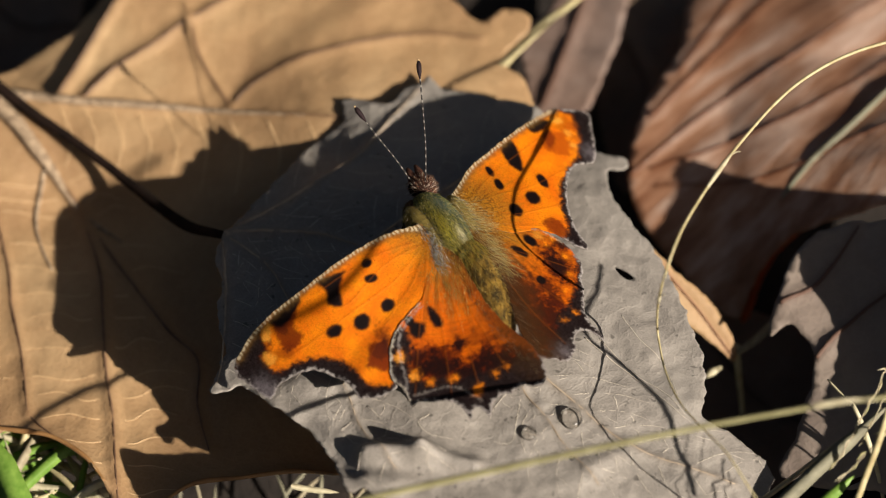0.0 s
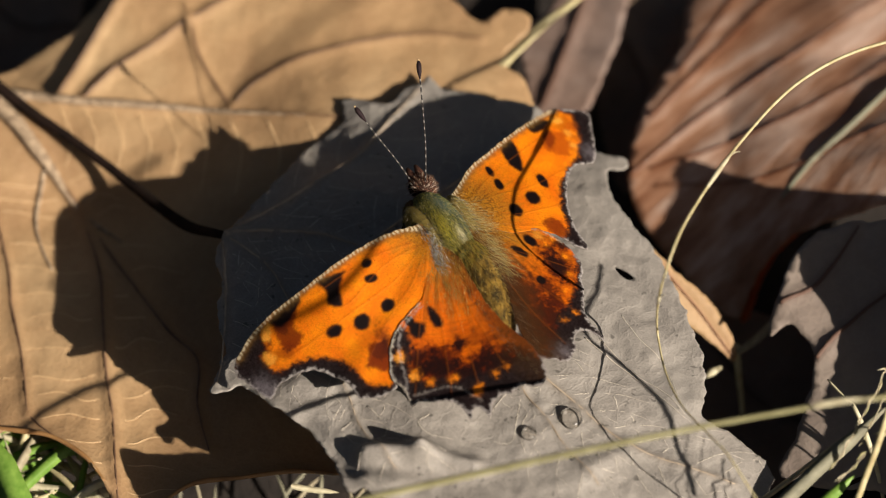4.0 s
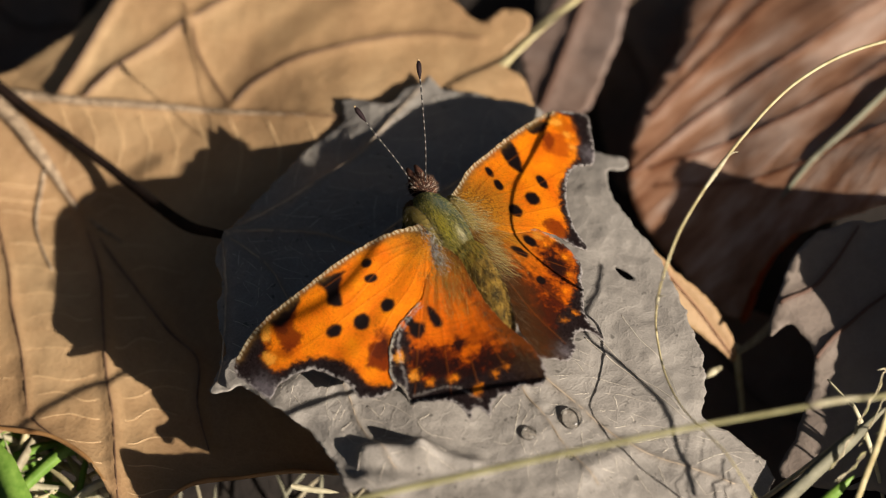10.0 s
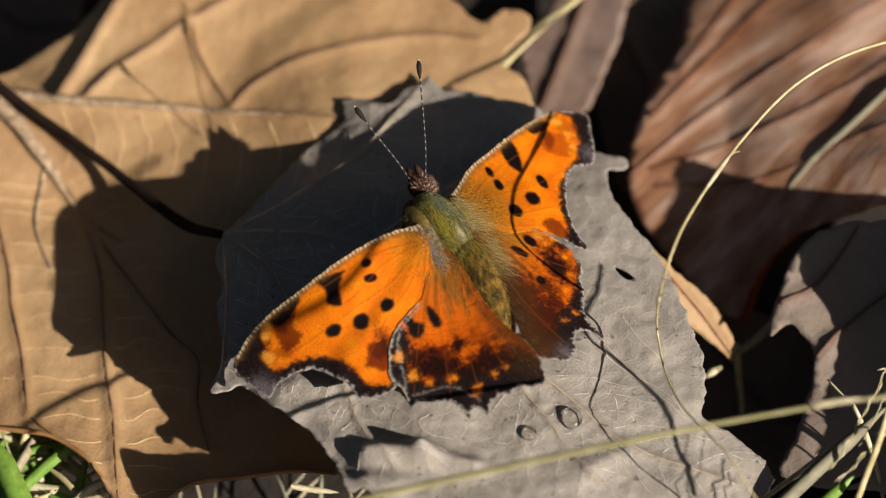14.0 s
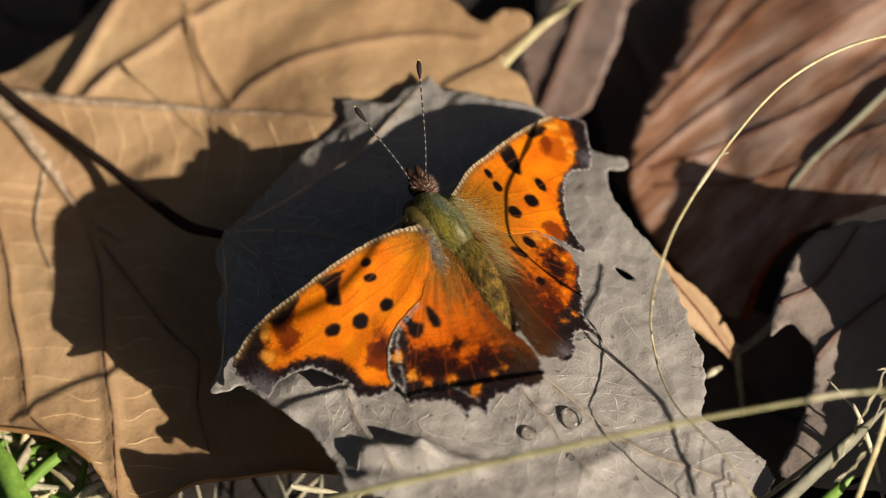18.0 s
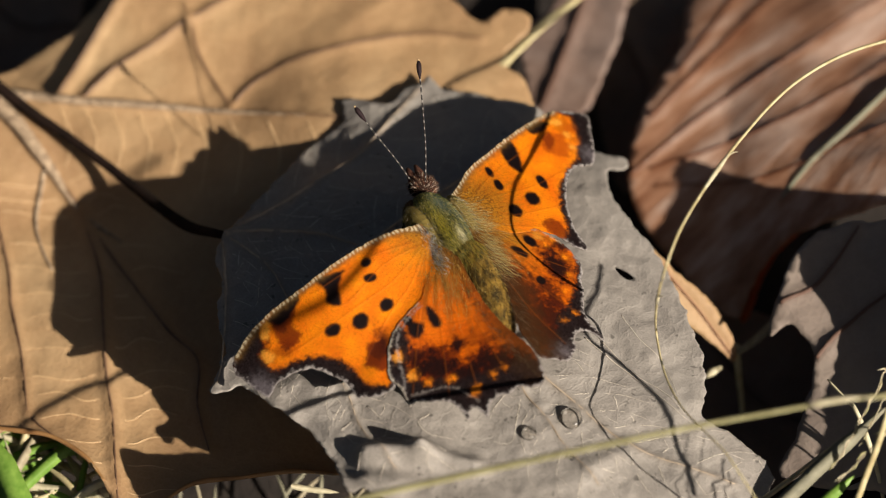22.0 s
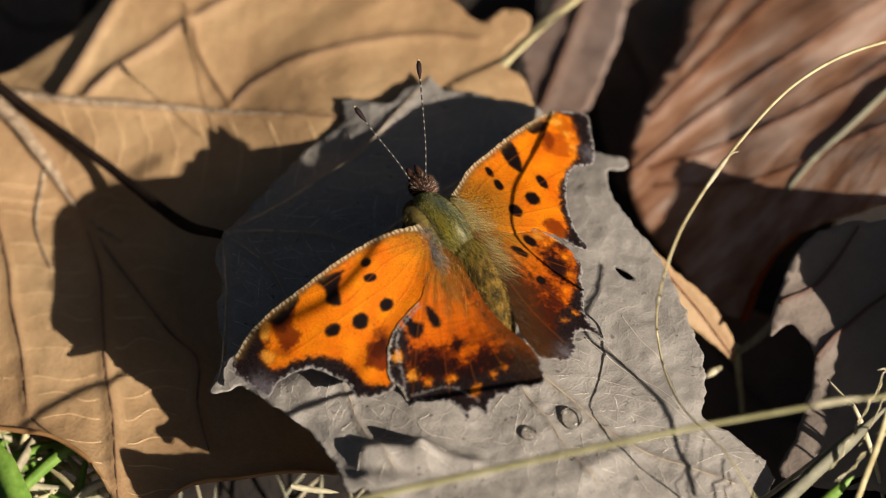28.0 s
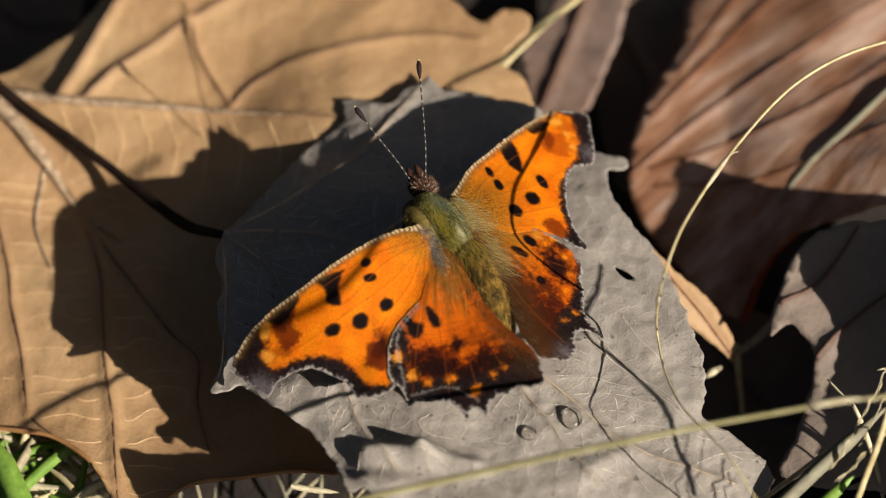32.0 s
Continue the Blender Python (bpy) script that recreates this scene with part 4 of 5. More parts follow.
    left_hind = wing("hindwing", "L", [(-2.02, -2.20), (-3.80, -4.40), (-5.66, -7.30), (-7.96, -8.31), (-9.86, -9.05), (-11.53, -10.29), (-12.84, -12.15), (-13.55, -13.75), (-13.15, -15.30), (-13.21, -16.66), (-13.38, -17.91), (-12.44, -17.75), (-11.32, -18.60), (-9.96, -19.28), (-9.04, -20.71), (-8.84, -22.61), (-8.02, -21.73), (-7.35, -22.02), (-6.96, -23.49), (-6.05, -22.43), (-4.85, -21.97), (-3.71, -22.42), (-2.23, -22.31), (-1.30, -23.11), (-0.31, -23.46), (0.54, -22.76), (1.00, -21.52), (1.05, -19.88), (0.75, -17.69), (0.00, -15.20), (-0.45, -11.58), (-0.30, -8.07), (-0.10, -4.92)],
        lh, body, 0.14, [[(-2.11, -3.81), (-7.17, -9.31), (-12.39, -16.82)], [(-2.18, -4.16), (-5.37, -10.44), (-9.12, -19.05)], [(-2.02, -4.25), (-3.84, -11.41), (-6.26, -20.20)], [(-1.87, -4.34), (-2.30, -12.39), (-2.73, -20.20)]], seed=6)
    rf = dict(
        band=[(16.73, 10.71), (18.27, 9.92), (19.67, 8.89), (19.23, 7.25), (18.40, 5.28), (17.00, 3.44), (14.53, 2.04), (12.06, -0.03), (10.47, -2.89), (10.07, -4.90), (9.25, -6.30), (8.19, -6.98), (8.84, -8.92), (11.54, -9.64), (19.62, 0.81), (25.05, 9.32)],
        dots=[(5.09, 4.07, 0.42, 0.75, 0.00), (5.14, 2.16, 0.50, 0.80, 0.00), (5.13, -1.59, 0.80, 0.90, 0.00), (8.05, -0.63, 0.90, 0.95, 0.00), (10.52, 1.17, 0.60, 1.00, 0.00)],
        bars=[[(8.07, 6.55), (9.76, 7.26), (10.03, 6.04), (9.62, 4.26), (8.85, 2.90), (8.10, 3.59), (7.78, 4.82)], [(12.91, 8.69), (15.22, 9.08), (16.31, 8.62), (15.15, 7.74), (13.32, 7.44)]],
        smudges=[(17.88, 7.49, 1.50, 2.00, 0.00, 0.40)],
        glints=[(17.05, 8.74, 0.60), (17.25, 5.91, 0.50), (16.62, 4.10, 0.50), (14.69, 2.67, 0.40), (18.49, 6.53, 0.40)],
        costa=[(-1.34, 2.21), (0.60, 3.64), (3.33, 5.40), (6.64, 6.63), (11.04, 8.27), (15.31, 9.59), (17.66, 10.11)],
        pales=[(19.08, 3.45, 0.90)],
        patches=[([(14.42, 7.0), (17.15, 6.9), (17.28, 4.75), (15.9, 3.5), (13.89, 4.6), (13.3, 5.6)], (0.52, 0.09, 0.003), 0.85), ([(14.2, 7.2), (15.6, 7.3), (15.2, 5.6), (14.0, 5.0)], RUST, 0.8), ([(7.56, -3.55), (9.32, -4.24), (9.66, -6.15), (8.36, -6.9), (7.46, -5.1)], RUST, 0.85),
                 ([(16.2, 8.9), (17.9, 8.9), (17.9, 8.3), (16.6, 8.2)], GOLD, 0.95), ([(17.0, 4.6), (17.6, 4.6), (17.5, 5.3), (17.0, 5.3)], GOLD, 0.8), ([(17.3, 6.3), (17.9, 6.3), (17.9, 7.0), (17.3, 7.0)], GOLD, 0.7)],
    )
    right_fore = wing("forewing", "R", [(-1.41, -0.09), (-1.44, 2.06), (0.60, 3.64), (3.33, 5.40), (6.64, 6.63), (11.04, 8.27), (15.31, 9.59), (17.71, 10.19), (19.88, 9.82), (21.54, 9.28), (22.22, 8.55), (21.32, 6.63), (20.24, 4.42), (18.69, 2.26), (17.28, 2.13), (15.79, 2.10), (14.41, 1.24), (13.01, -0.42), (11.61, -2.85), (10.88, -5.35), (10.81, -7.43), (10.62, -8.59), (9.45, -7.96), (8.63, -6.78), (7.49, -5.50), (5.68, -4.67), (2.93, -4.16), (1.17, -2.75), (-0.26, -1.43)],
        rf, body, 0.0, [[(-1.01, 0.51), (4.16, 0.92), (8.72, 0.81), (14.22, 1.94)], [(-1.01, 0.51), (4.99, 3.52), (10.01, 5.39), (15.17, 7.15)], [(-0.74, 0.30), (3.96, -1.88), (8.31, -2.33), (11.46, -2.33)], [(-0.77, -0.36), (2.58, -2.90), (7.01, -4.40)]], seed=4)
    rh = dict(
        band=[(7.79, -5.02), (8.71, -7.28), (8.40, -9.61), (6.53, -12.30), (3.87, -14.83), (1.65, -15.84), (-0.16, -18.60), (-3.55, -20.86), (-1.87, -22.97), (5.77, -21.94), (7.48, -15.85), (9.98, -10.83), (10.14, -5.64)],
        dots=[(4.46, -5.77, 0.60, 0.95, 20.00), (2.49, -6.71, 0.50, 1.10, 30.00), (2.64, -10.98, 0.55, 0.60, 0.00)],
        bars=[],
        smudges=[(5.64, -9.65, 1.60, 2.60, 0.00, 0.95), (5.29, -7.14, 0.90, 1.00, 0.00, 0.30), (7.70, -7.01, 1.10, 1.20, 0.00, 0.80), (2.81, -12.88, 1.20, 2.40, 0.00, 0.70), (-0.91, -12.66, 3.60, 5.00, 20.00, 0.60), (-1.75, -16.92, 4.60, 5.00, 20.00, 0.68), (-0.16, -18.60, 3.00, 3.00, 0.00, 0.80), (-1.22, -10.13, 2.40, 4.50, 30.00, 0.55), (1.00, -15.66, 2.00, 3.00, 0.00, 0.75)],
        glints=[(7.23, -6.40, 0.50), (7.24, -8.97, 0.50), (6.43, -11.23, 0.40), (4.88, -13.05, 0.55), (4.03, -16.11, 0.40), (2.18, -16.57, 0.40), (5.96, -6.69, 0.30)],
        costa=None, hind=True, pales=[(-0.31, -20.59, 0.70)],
        trims=[([(3.2, -3.95), (4.15, -4.0), (5.92, -4.5), (7.12, -5.75), (8.0, -7.25)], 0.09, (0.55, 0.46, 0.34))],
        patches=[([(5.2, -4.9), (6.1, -5.2), (6.0, -6.0), (5.3, -5.7)], GOLD, 0.5)],
        inner=[(-2.11, -5.45), (-1.97, -7.92), (-2.13, -10.71), (-2.87, -13.33), (-3.82, -16.32), (-3.73, -18.54), (-3.55, -20.38)], reach_in=3.2,
    )
    right_hind = wing("hindwing", "R", [(-0.91, -1.20), (1.40, -2.20), (4.15, -3.90), (5.97, -4.45), (7.20, -5.70), (8.10, -7.20), (8.57, -9.09), (8.44, -10.90), (7.52, -12.09), (6.93, -13.38), (5.36, -15.99), (5.02, -17.79), (5.27, -19.18), (5.08, -20.51), (4.57, -19.30), (3.53, -18.51), (2.30, -18.73), (1.50, -19.73), (1.22, -20.38), (-0.33, -21.56), (-1.24, -21.54), (-2.11, -21.12), (-3.55, -20.38), (-3.73, -18.54), (-3.82, -16.32), (-2.87, -13.33), (-2.13, -10.71), (-1.97, -7.92), (-2.11, -5.45)],
        rh, body, 0.14, [[(-1.17, -4.01), (2.92, -7.25), (7.53, -10.97)], [(-1.31, -4.23), (1.19, -9.99), (4.06, -15.71)], [(-1.41, -4.37), (-1.03, -13.44), (0.37, -19.56)]], seed=9)

    # thorax, abdomen and head
    # Pads added and oversized to stop sunlight leaking past the thorax.
    for k, at in (("L", (-3.4, 0.4, 1.0)), ("R", (1.6, 0.8, 0.9))):
        v, f = ellipsoid(at, (1.4, 3.9, 2.0) if k == "L" else (1.0, 3.0, 1.2), 16, 20)
        pad = link_mesh("tegula", v, f, fur_mat, body, {"tint": np.array([[0.24, 0.18, 0.05]]) * rng.uniform(0.6, 1.3, (len(v), 1))}, label="hairy pad over a wing root, enlarged to block sun")
        spots = np.array(v)[rng.randint(0, len(v), 2200)]
        hv, hf = hairs(spots, (spots - np.array(at)) / np.array((1.0, 4.0, 1.3)) + np.array([0, -1.6, 0.0]), rng.uniform(0.5, 1.0, 2200), 0.022, rng)
        link_mesh("tegula_fur", hv, hf, fur_mat, pad, {"tint": fur_tint(2200, [(0.26, 0.22, 0.05), (0.14, 0.13, 0.11), (0.36, 0.29, 0.06), (0.15, 0.08, 0.04), (0.50, 0.47, 0.40), (0.10, 0.10, 0.11)], rng)})
    v, f = ellipsoid((-1.3, 0.2, 0.2), (2.5, 5.1, 3.2), shape=lambda u: max(math.sin(math.pi * u), 0.02) ** -0.3)
    tint = np.array([[0.15, 0.145, 0.06]]) * rng.uniform(0.6, 1.3, (len(v), 1))
    thorax = link_mesh("thorax", v, f, fur_mat, body, {"tint": tint}, label="green-haired thorax")

    def lean(p):
        """Bends the abdomen aside towards its tip."""
        p = np.array(p, float)
        p[:, 0] -= 0.17 * np.maximum(0, -4 - p[:, 1]) + 0.2
        return p

    v, f = ellipsoid((0, -9.4, 0.8), (2.4, 6.7, 2.5), shape=lambda u: 1.0 - 0.28 * u)
    ringed = 0.5 + 0.5 * np.sin(v[:, 1] * 4.4)
    v[:, [0, 2]] *= (1 + 0.03 * ringed)[:, None]
    tint = np.array([[0.42, 0.25, 0.05]]) * (0.4 + 0.6 * ringed)[:, None] * rng.uniform(0.5, 1.2, (len(v), 1))
    patchy = np.array([noise.noise((x * 2.4, y * 2.0, 3.0 + 2.0 * z)) for x, y, z in v])
    tint = blend(tint, 0.85 * soft(0.14 - patchy, 0.06), (0.03, 0.025, 0.015))
    v = lean(v)
    abdomen = link_mesh("abdomen", v, f, fur_mat, body, {"tint": tint}, label="olive-brown banded abdomen")
    v, f = ellipsoid((0, 6.4, 0.1), (1.3, 1.5, 1.3), 18, 24)
    head = link_mesh("head", v, f, fur_mat, body, {"tint": np.tile([[0.06, 0.03, 0.02]], (len(v), 1))}, label="dark reddish-brown head")
    for s in (-1, 1):
        v, f = ellipsoid((s * 1.05, 6.6, 0.2), (0.5, 0.8, 0.8), 12, 16)
        link_mesh("eye", v, f, petiole_mat, head)
        v, f = tube([(s * 0.45, 7.4, 0.2), (s * 0.5, 8.2, 0.5), (s * 0.5, 9.1, 0.75)], [0.5, 0.5, 0.16], 8)
        link_mesh("palp", v, f, fur_mat, head, {"tint": np.tile([[0.10, 0.045, 0.03]], (len(v), 1))})

    def coat(name, center, radii, count, length, palette, back, parent, keep=lambda p: True, radius=0.03, label="", patches=(), boxy=False, mottle=False):
        spots, dirs = [], []
        while len(spots) < count:
            d = rng.normal(size=3)
            d /= np.linalg.norm(d)
            if d[2] < -0.3 or not keep(d):
                continue
            p = np.array(center) + d * np.array(radii) * (0.97, 0.97, 0.97)
            if boxy:
                w = max(math.hypot(d[0], d[2]), 0.05) ** -0.3
                p[0], p[2] = center[0] + (p[0] - center[0]) * w, center[2] + (p[2] - center[2]) * w
            spots.append(p)
            dirs.append(d / np.array(radii) * 2 + np.array([0, -back, 0]) + 0.35 * rng.normal(size=3))
        v, f = hairs(spots, dirs, rng.uniform(0.6, 1.3, count) * length, radius, rng)
        if parent is abdomen:
            v = lean(v)
        tint = fur_tint(count, palette, rng)
        q = (np.repeat(np.array(spots), 7, 0) - np.array(center)) / np.array(radii)
        for cx, cy, sx, sy, k, c in patches:
            near = np.exp(-((q[:, 0] - cx) / sx) ** 2 - ((q[:, 1] - cy) / sy) ** 2)
            tint = blend(tint, k * near * rng.uniform(0.6, 1.0, len(tint)), c)
        if mottle:
            patchy = np.array([noise.noise((x * 2.4, y * 2.0, 3.0 + 2.0 * z)) for x, y, z in spots])
            tint = blend(tint, np.repeat(0.85 * soft(0.14 - patchy, 0.06), 7), (0.035, 0.028, 0.018))
        return link_mesh(name, v, f, fur_mat, parent, {"tint": tint}, label=label)

    olive = [(0.22, 0.21, 0.03), (0.10, 0.125, 0.04), (0.40, 0.33, 0.04), (0.055, 0.085, 0.055), (0.52, 0.46, 0.20)]
    coat("thorax_fur", (-1.3, 0.2, 0.2), (2.65, 5.2, 3.4), 9000, 0.6, olive, 2.3, thorax, label="olive-green hairs", boxy=True,
         patches=((0.15, 0.35, 0.35, 0.35, 0.85, (0.10, 0.15, 0.16)), (0.85, 0.0, 0.3, 0.5, 0.9, (0.10, 0.115, 0.11)), (-0.35, -0.1, 0.35, 0.5, 0.8, (0.66, 0.55, 0.04)), (0.2, -0.48, 0.16, 0.2, 0.95, (0.9, 0.84, 0.55)), (0.42, -0.3, 0.08, 0.25, 0.9, (0.05, 0.07, 0.08)), (0.1, 0.88, 0.9, 0.07, 0.8, (0.42, 0.34, 0.08)), (0.1, -0.75, 0.6, 0.3, 0.6, (0.20, 0.14, 0.03)), (-0.6, -0.1, 0.2, 0.6, 0.7, (0.16, 0.12, 0.09))))
    coat("waist_fur", (-0.7, -4.4, 0.5), (2.2, 2.4, 2.7), 1800, 0.95, [(0.30, 0.22, 0.03), (0.20, 0.18, 0.04), (0.42, 0.28, 0.04), (0.08, 0.07, 0.03)], 3.0, thorax, radius=0.024)
    # Collar placed to also block sun that leaks onto the grey leaf.
    v, f = ellipsoid((-2.4, 3.3, 0.2), (1.45, 2.0, 1.7), 18, 24)
    collar = link_mesh("collar", v, f, fur_mat, body, {"tint": np.tile([[0.06, 0.03, 0.015]], (len(v), 1))}, label="rusty hairy collar behind the head")
    coat("collar_fur", (-2.4, 3.3, 0.2), (1.45, 2.0, 1.7), 1000, 0.4, [(0.13, 0.06, 0.025), (0.16, 0.12, 0.04), (0.08, 0.035, 0.02), (0.30, 0.22, 0.10)], 1.2, collar)
    brown = [(0.44, 0.28, 0.05), (0.26, 0.17, 0.035), (0.62, 0.44, 0.14), (0.30, 0.24, 0.05), (0.04, 0.025, 0.012)]
    coat("abdomen_fur", (0, -9.3, 0.8), (2.25, 6.4, 2.4), 3200, 0.30, brown, 3.4, abdomen, label="ochre hairs", mottle=True, patches=((-0.8, -0.6, 0.3, 0.6, 0.5, (0.20, 0.14, 0.08)), (0.5, -0.6, 0.3, 0.5, 0.5, (0.55, 0.30, 0.05)), (0.0, 0.55, 0.5, 0.16, 0.8, (0.05, 0.035, 0.015)), (0.0, 0.1, 0.5, 0.1, 0.7, (0.05, 0.035, 0.015)), (0.0, -0.3, 0.5, 0.08, 0.6, (0.06, 0.04, 0.02))))
    rust = [(0.24, 0.09, 0.05), (0.10, 0.045, 0.03), (0.62, 0.52, 0.42), (0.15, 0.075, 0.055), (0.42, 0.26, 0.16)]
    coat("head_fur", (0, 6.4, 0.1), (1.25, 1.5, 1.25), 900, 0.6, rust, -0.7, head, label="rusty hairs")

    # soft hairs over the wing roots and the inner margins of the hindwings
    def wing_fur(name, pts, dirs, count, length, palette, parent, spread=0.8, lift=0.35, radius=0.01):
        line = ring_path(pts, 0.4, False)
        pick = line[rng.randint(0, len(line), count)] + rng.normal(size=(count, 2)) * spread
        k = "L" if parent in (left_fore, left_hind) else "R"
        z = wing_bow(k, pick[:, 0], pick[:, 1]) + (0.05 if parent in (left_fore, right_fore) else 0.16)
        spots = np.column_stack([pick, z])
        d = np.array([*dirs, lift]) + rng.normal(size=(count, 3)) * np.array([0.25, 0.25, 0.12])
        v, f = hairs(spots, d, rng.uniform(0.6, 1.2, count) * length, radius, rng)
        link_mesh(name, v, f, fur_mat, parent, {"tint": fur_tint(count, palette, rng)})

    gold = [(0.45, 0.24, 0.03), (0.36, 0.25, 0.06), (0.24, 0.17, 0.05), (0.55, 0.38, 0.12)]
    frost = [(0.52, 0.51, 0.50), (0.30, 0.32, 0.37), (0.09, 0.09, 0.10), (0.62, 0.57, 0.46), (0.14, 0.11, 0.07)]
    wing_fur("root_hairs", [(-1.50, -0.40), (-1.70, -2.20), (-2.10, -4.00), (-2.30, -5.20)], (0.1, -1.0), 520, 0.9, frost, left_fore, 0.45, 0.3, 0.02)
    haze = [(0.46, 0.40, 0.16), (0.36, 0.33, 0.15), (0.58, 0.46, 0.22), (0.45, 0.26, 0.06)]
    wing_fur("root_hairs", [(-2.17, -1.78), (-2.53, -3.57), (-3.05, -5.64)], (-0.7, -0.7), 420, 0.9, gold, left_fore, 0.9, 0.15)
    wing_fur("root_hairs", [(-2.71, -5.06), (-2.81, -7.36), (-2.81, -9.72)], (-0.4, -1.0), 650, 1.5, gold, left_hind, 1.3, 0.1)
    wing_fur("root_hairs", [(-0.75, 0.89), (-0.27, -0.84), (0.07, -2.15)], (0.8, -0.5), 520, 1.3, haze, right_fore, 0.8, 0.3)
    wing_fur("root_hairs", [(-0.50, -3.60), (-0.60, -6.03), (-0.90, -8.40)], (0.6, -0.9), 420, 1.5, haze, right_hind, 0.8, 0.15)
    drab = [(0.07, 0.035, 0.012), (0.035, 0.02, 0.01), (0.12, 0.065, 0.025), (0.20, 0.14, 0.08)]
    wing_fur("margin_hairs", [(-1.52, -8.14), (-1.40, -12.33), (-1.10, -15.94), (-0.20, -20.38), (0.30, -22.14)], (0.2, -1.0), 260, 1.0, drab, left_hind, 0.3, 0.02)
    wing_fur("margin_hairs", [(-1.99, -8.32), (-2.54, -12.21), (-3.47, -16.02), (-3.63, -19.22)], (0.25, -1.0), 420, 1.6, drab, right_hind, 0.6, 0.06)

    # antennae with pale rings and dark clubs
    for k, pts in enumerate(([(-1.33, 7.38, 1.49), (-1.82, 9.70, 2.48), (-2.65, 12.23, 3.73), (-3.32, 14.41, 4.89)], [(-0.01, 6.10, 1.65), (1.55, 9.14, 3.46), (3.13, 12.85, 5.29), (4.18, 15.63, 7.02)])):
        pts = np.array(pts)
        line = ring_path(pts, 0.12, False)
        v, f = tube(line, [0.085, 0.075, 0.075, 0.09], 6)
        along = np.repeat(np.arange(len(line)), 6)
        pale = 0.7 * ((along // 2) % 3 == 0).astype(float)
        tint = blend(np.tile([[0.035, 0.03, 0.03]], (len(v), 1)), pale, (0.55, 0.52, 0.46))
        a = link_mesh("antenna", v, f, fur_mat, body, {"tint": tint}, label="dark thread-like antenna with pale rings")
        d = (pts[-1] - pts[-2]) / np.linalg.norm(pts[-1] - pts[-2])
        v, f = tube([pts[-1] - 0.2 * d, pts[-1] + 0.5 * d, pts[-1] + 1.2 * d, pts[-1] + 1.75 * d], [0.1, 0.27, 0.3, 0.12], 8)
        c = link_mesh("club", v, f, fur_mat, a, {"tint": np.tile([[0.03, 0.018, 0.02]], (len(v), 1))}, label="dark brown club")
        v, f = ellipsoid(tuple(pts[-1] + 1.75 * d), (0.14, 0.16, 0.14), 8, 8)
        link_mesh("tip", v, f, fur_mat, a, {"tint": np.tile([[0.75, 0.55, 0.3]], (len(v), 1))}, label="pale club tip")

    # legs down to the leaf
    m = np.array(body_frame())
    inv = np.linalg.inv(m)
    for sx, y0, y1, out in ((-1, 3.6, 5.6, 3.4), (1, 3.6, 5.6, 3.4), (-1, 0.4, -1.6, 4.0), (1, 0.4, -1.6, 4.0)):
        knee = np.array([sx * out * 0.8, (y0 + y1) / 2, -1.6])
        foot = m[:3, :3] @ np.array([sx * out, y1, -4.0]) + m[:3, 3]
        foot[2] = gray_form(foot[0], foot[1]) + 0.05
        foot = inv[:3, :3] @ foot + inv[:3, 3]
        v, f = tube([(sx * 0.9, y0, -1.6), tuple(knee), tuple(0.35 * knee + 0.65 * foot), tuple(foot)], [0.3, 0.24, 0.17, 0.1], 7)
        link_mesh("leg", v, f, petiole_mat, body)
    return {"L": (left_fore, left_hind), "R": (right_fore, right_hind)}


wings = butterfly()


# ---------------------------------------------------------------- grass
def stem(line, radii, mat, label, group="dry grass", step=0.8, flat=1.0, sheaths=()):
    """A dry grass stem in parts; its origin is its foot. sheaths: (from, to, bulge) along it."""
    pts = ring_path(line, step, False)
    foot = pts[0]
    top = root("straw", foot, label, "straw", group)
    v, f = tube(pts - foot, radii, 7, flat)
    link_mesh("stalk", v, f, mat, top)
    for a, b, bulge in sheaths:
        i, j = int(a * len(pts)), max(int(a * len(pts)) + 4, int(b * len(pts)))
        q = (pts - foot)[i:j]
        r = float(np.interp(0.5 * (a + b), np.linspace(0, 1, len(radii)), radii))
        v, f = tube(q + np.array([0, -0.02, 0.05]), [r * 1.15, r * bulge, r * bulge * 0.9, r * 0.3], 7)
        link_mesh("sheath", v, f, pale_mat, top)
        d = (q[-1] - q[0]) / np.linalg.norm(q[-1] - q[0])
        v, f = tube([q[-2], q[-2] + 0.7 * d + np.array([0.25, -0.15, 0.1]), q[-2] + 1.2 * d + np.array([0.55, -0.4, 0.1])], [r * 0.7, r * 0.5, 0.03], 5)
        link_mesh("bract", v, f, pale_mat, top)
    return top


arc = stem([(36.04, -40.26, 20.00), (32.31, -36.82, 25.00), (29.89, -33.01, 26.00), (27.79, -29.53, 24.50), (25.35, -24.53, 21.50), (23.88, -19.05, 19.00), (23.26, -14.61, 18.50), (23.02, -14.12, 22.00), (23.06, -15.01, 28.50), (23.75, -14.12, 33.00), (25.21, -10.10, 33.20), (27.46, -5.39, 32.30), (30.39, -0.04, 31.00), (32.99, 4.11, 30.00), (36.01, 8.93, 28.00), (39.19, 12.04, 28.00), (43.62, 14.95, 28.00), (49.06, 17.62, 27.00), (55.86, 19.92, 25.00)], [0.1, 0.1, 0.1, 0.12, 0.14, 0.16, 0.17, 0.18, 0.2, 0.2, 0.2], straw_mat, "thin pale grass stem arching over the leaves", sheaths=((0.6, 0.67, 1.7), (0.41, 0.45, 1.6)))
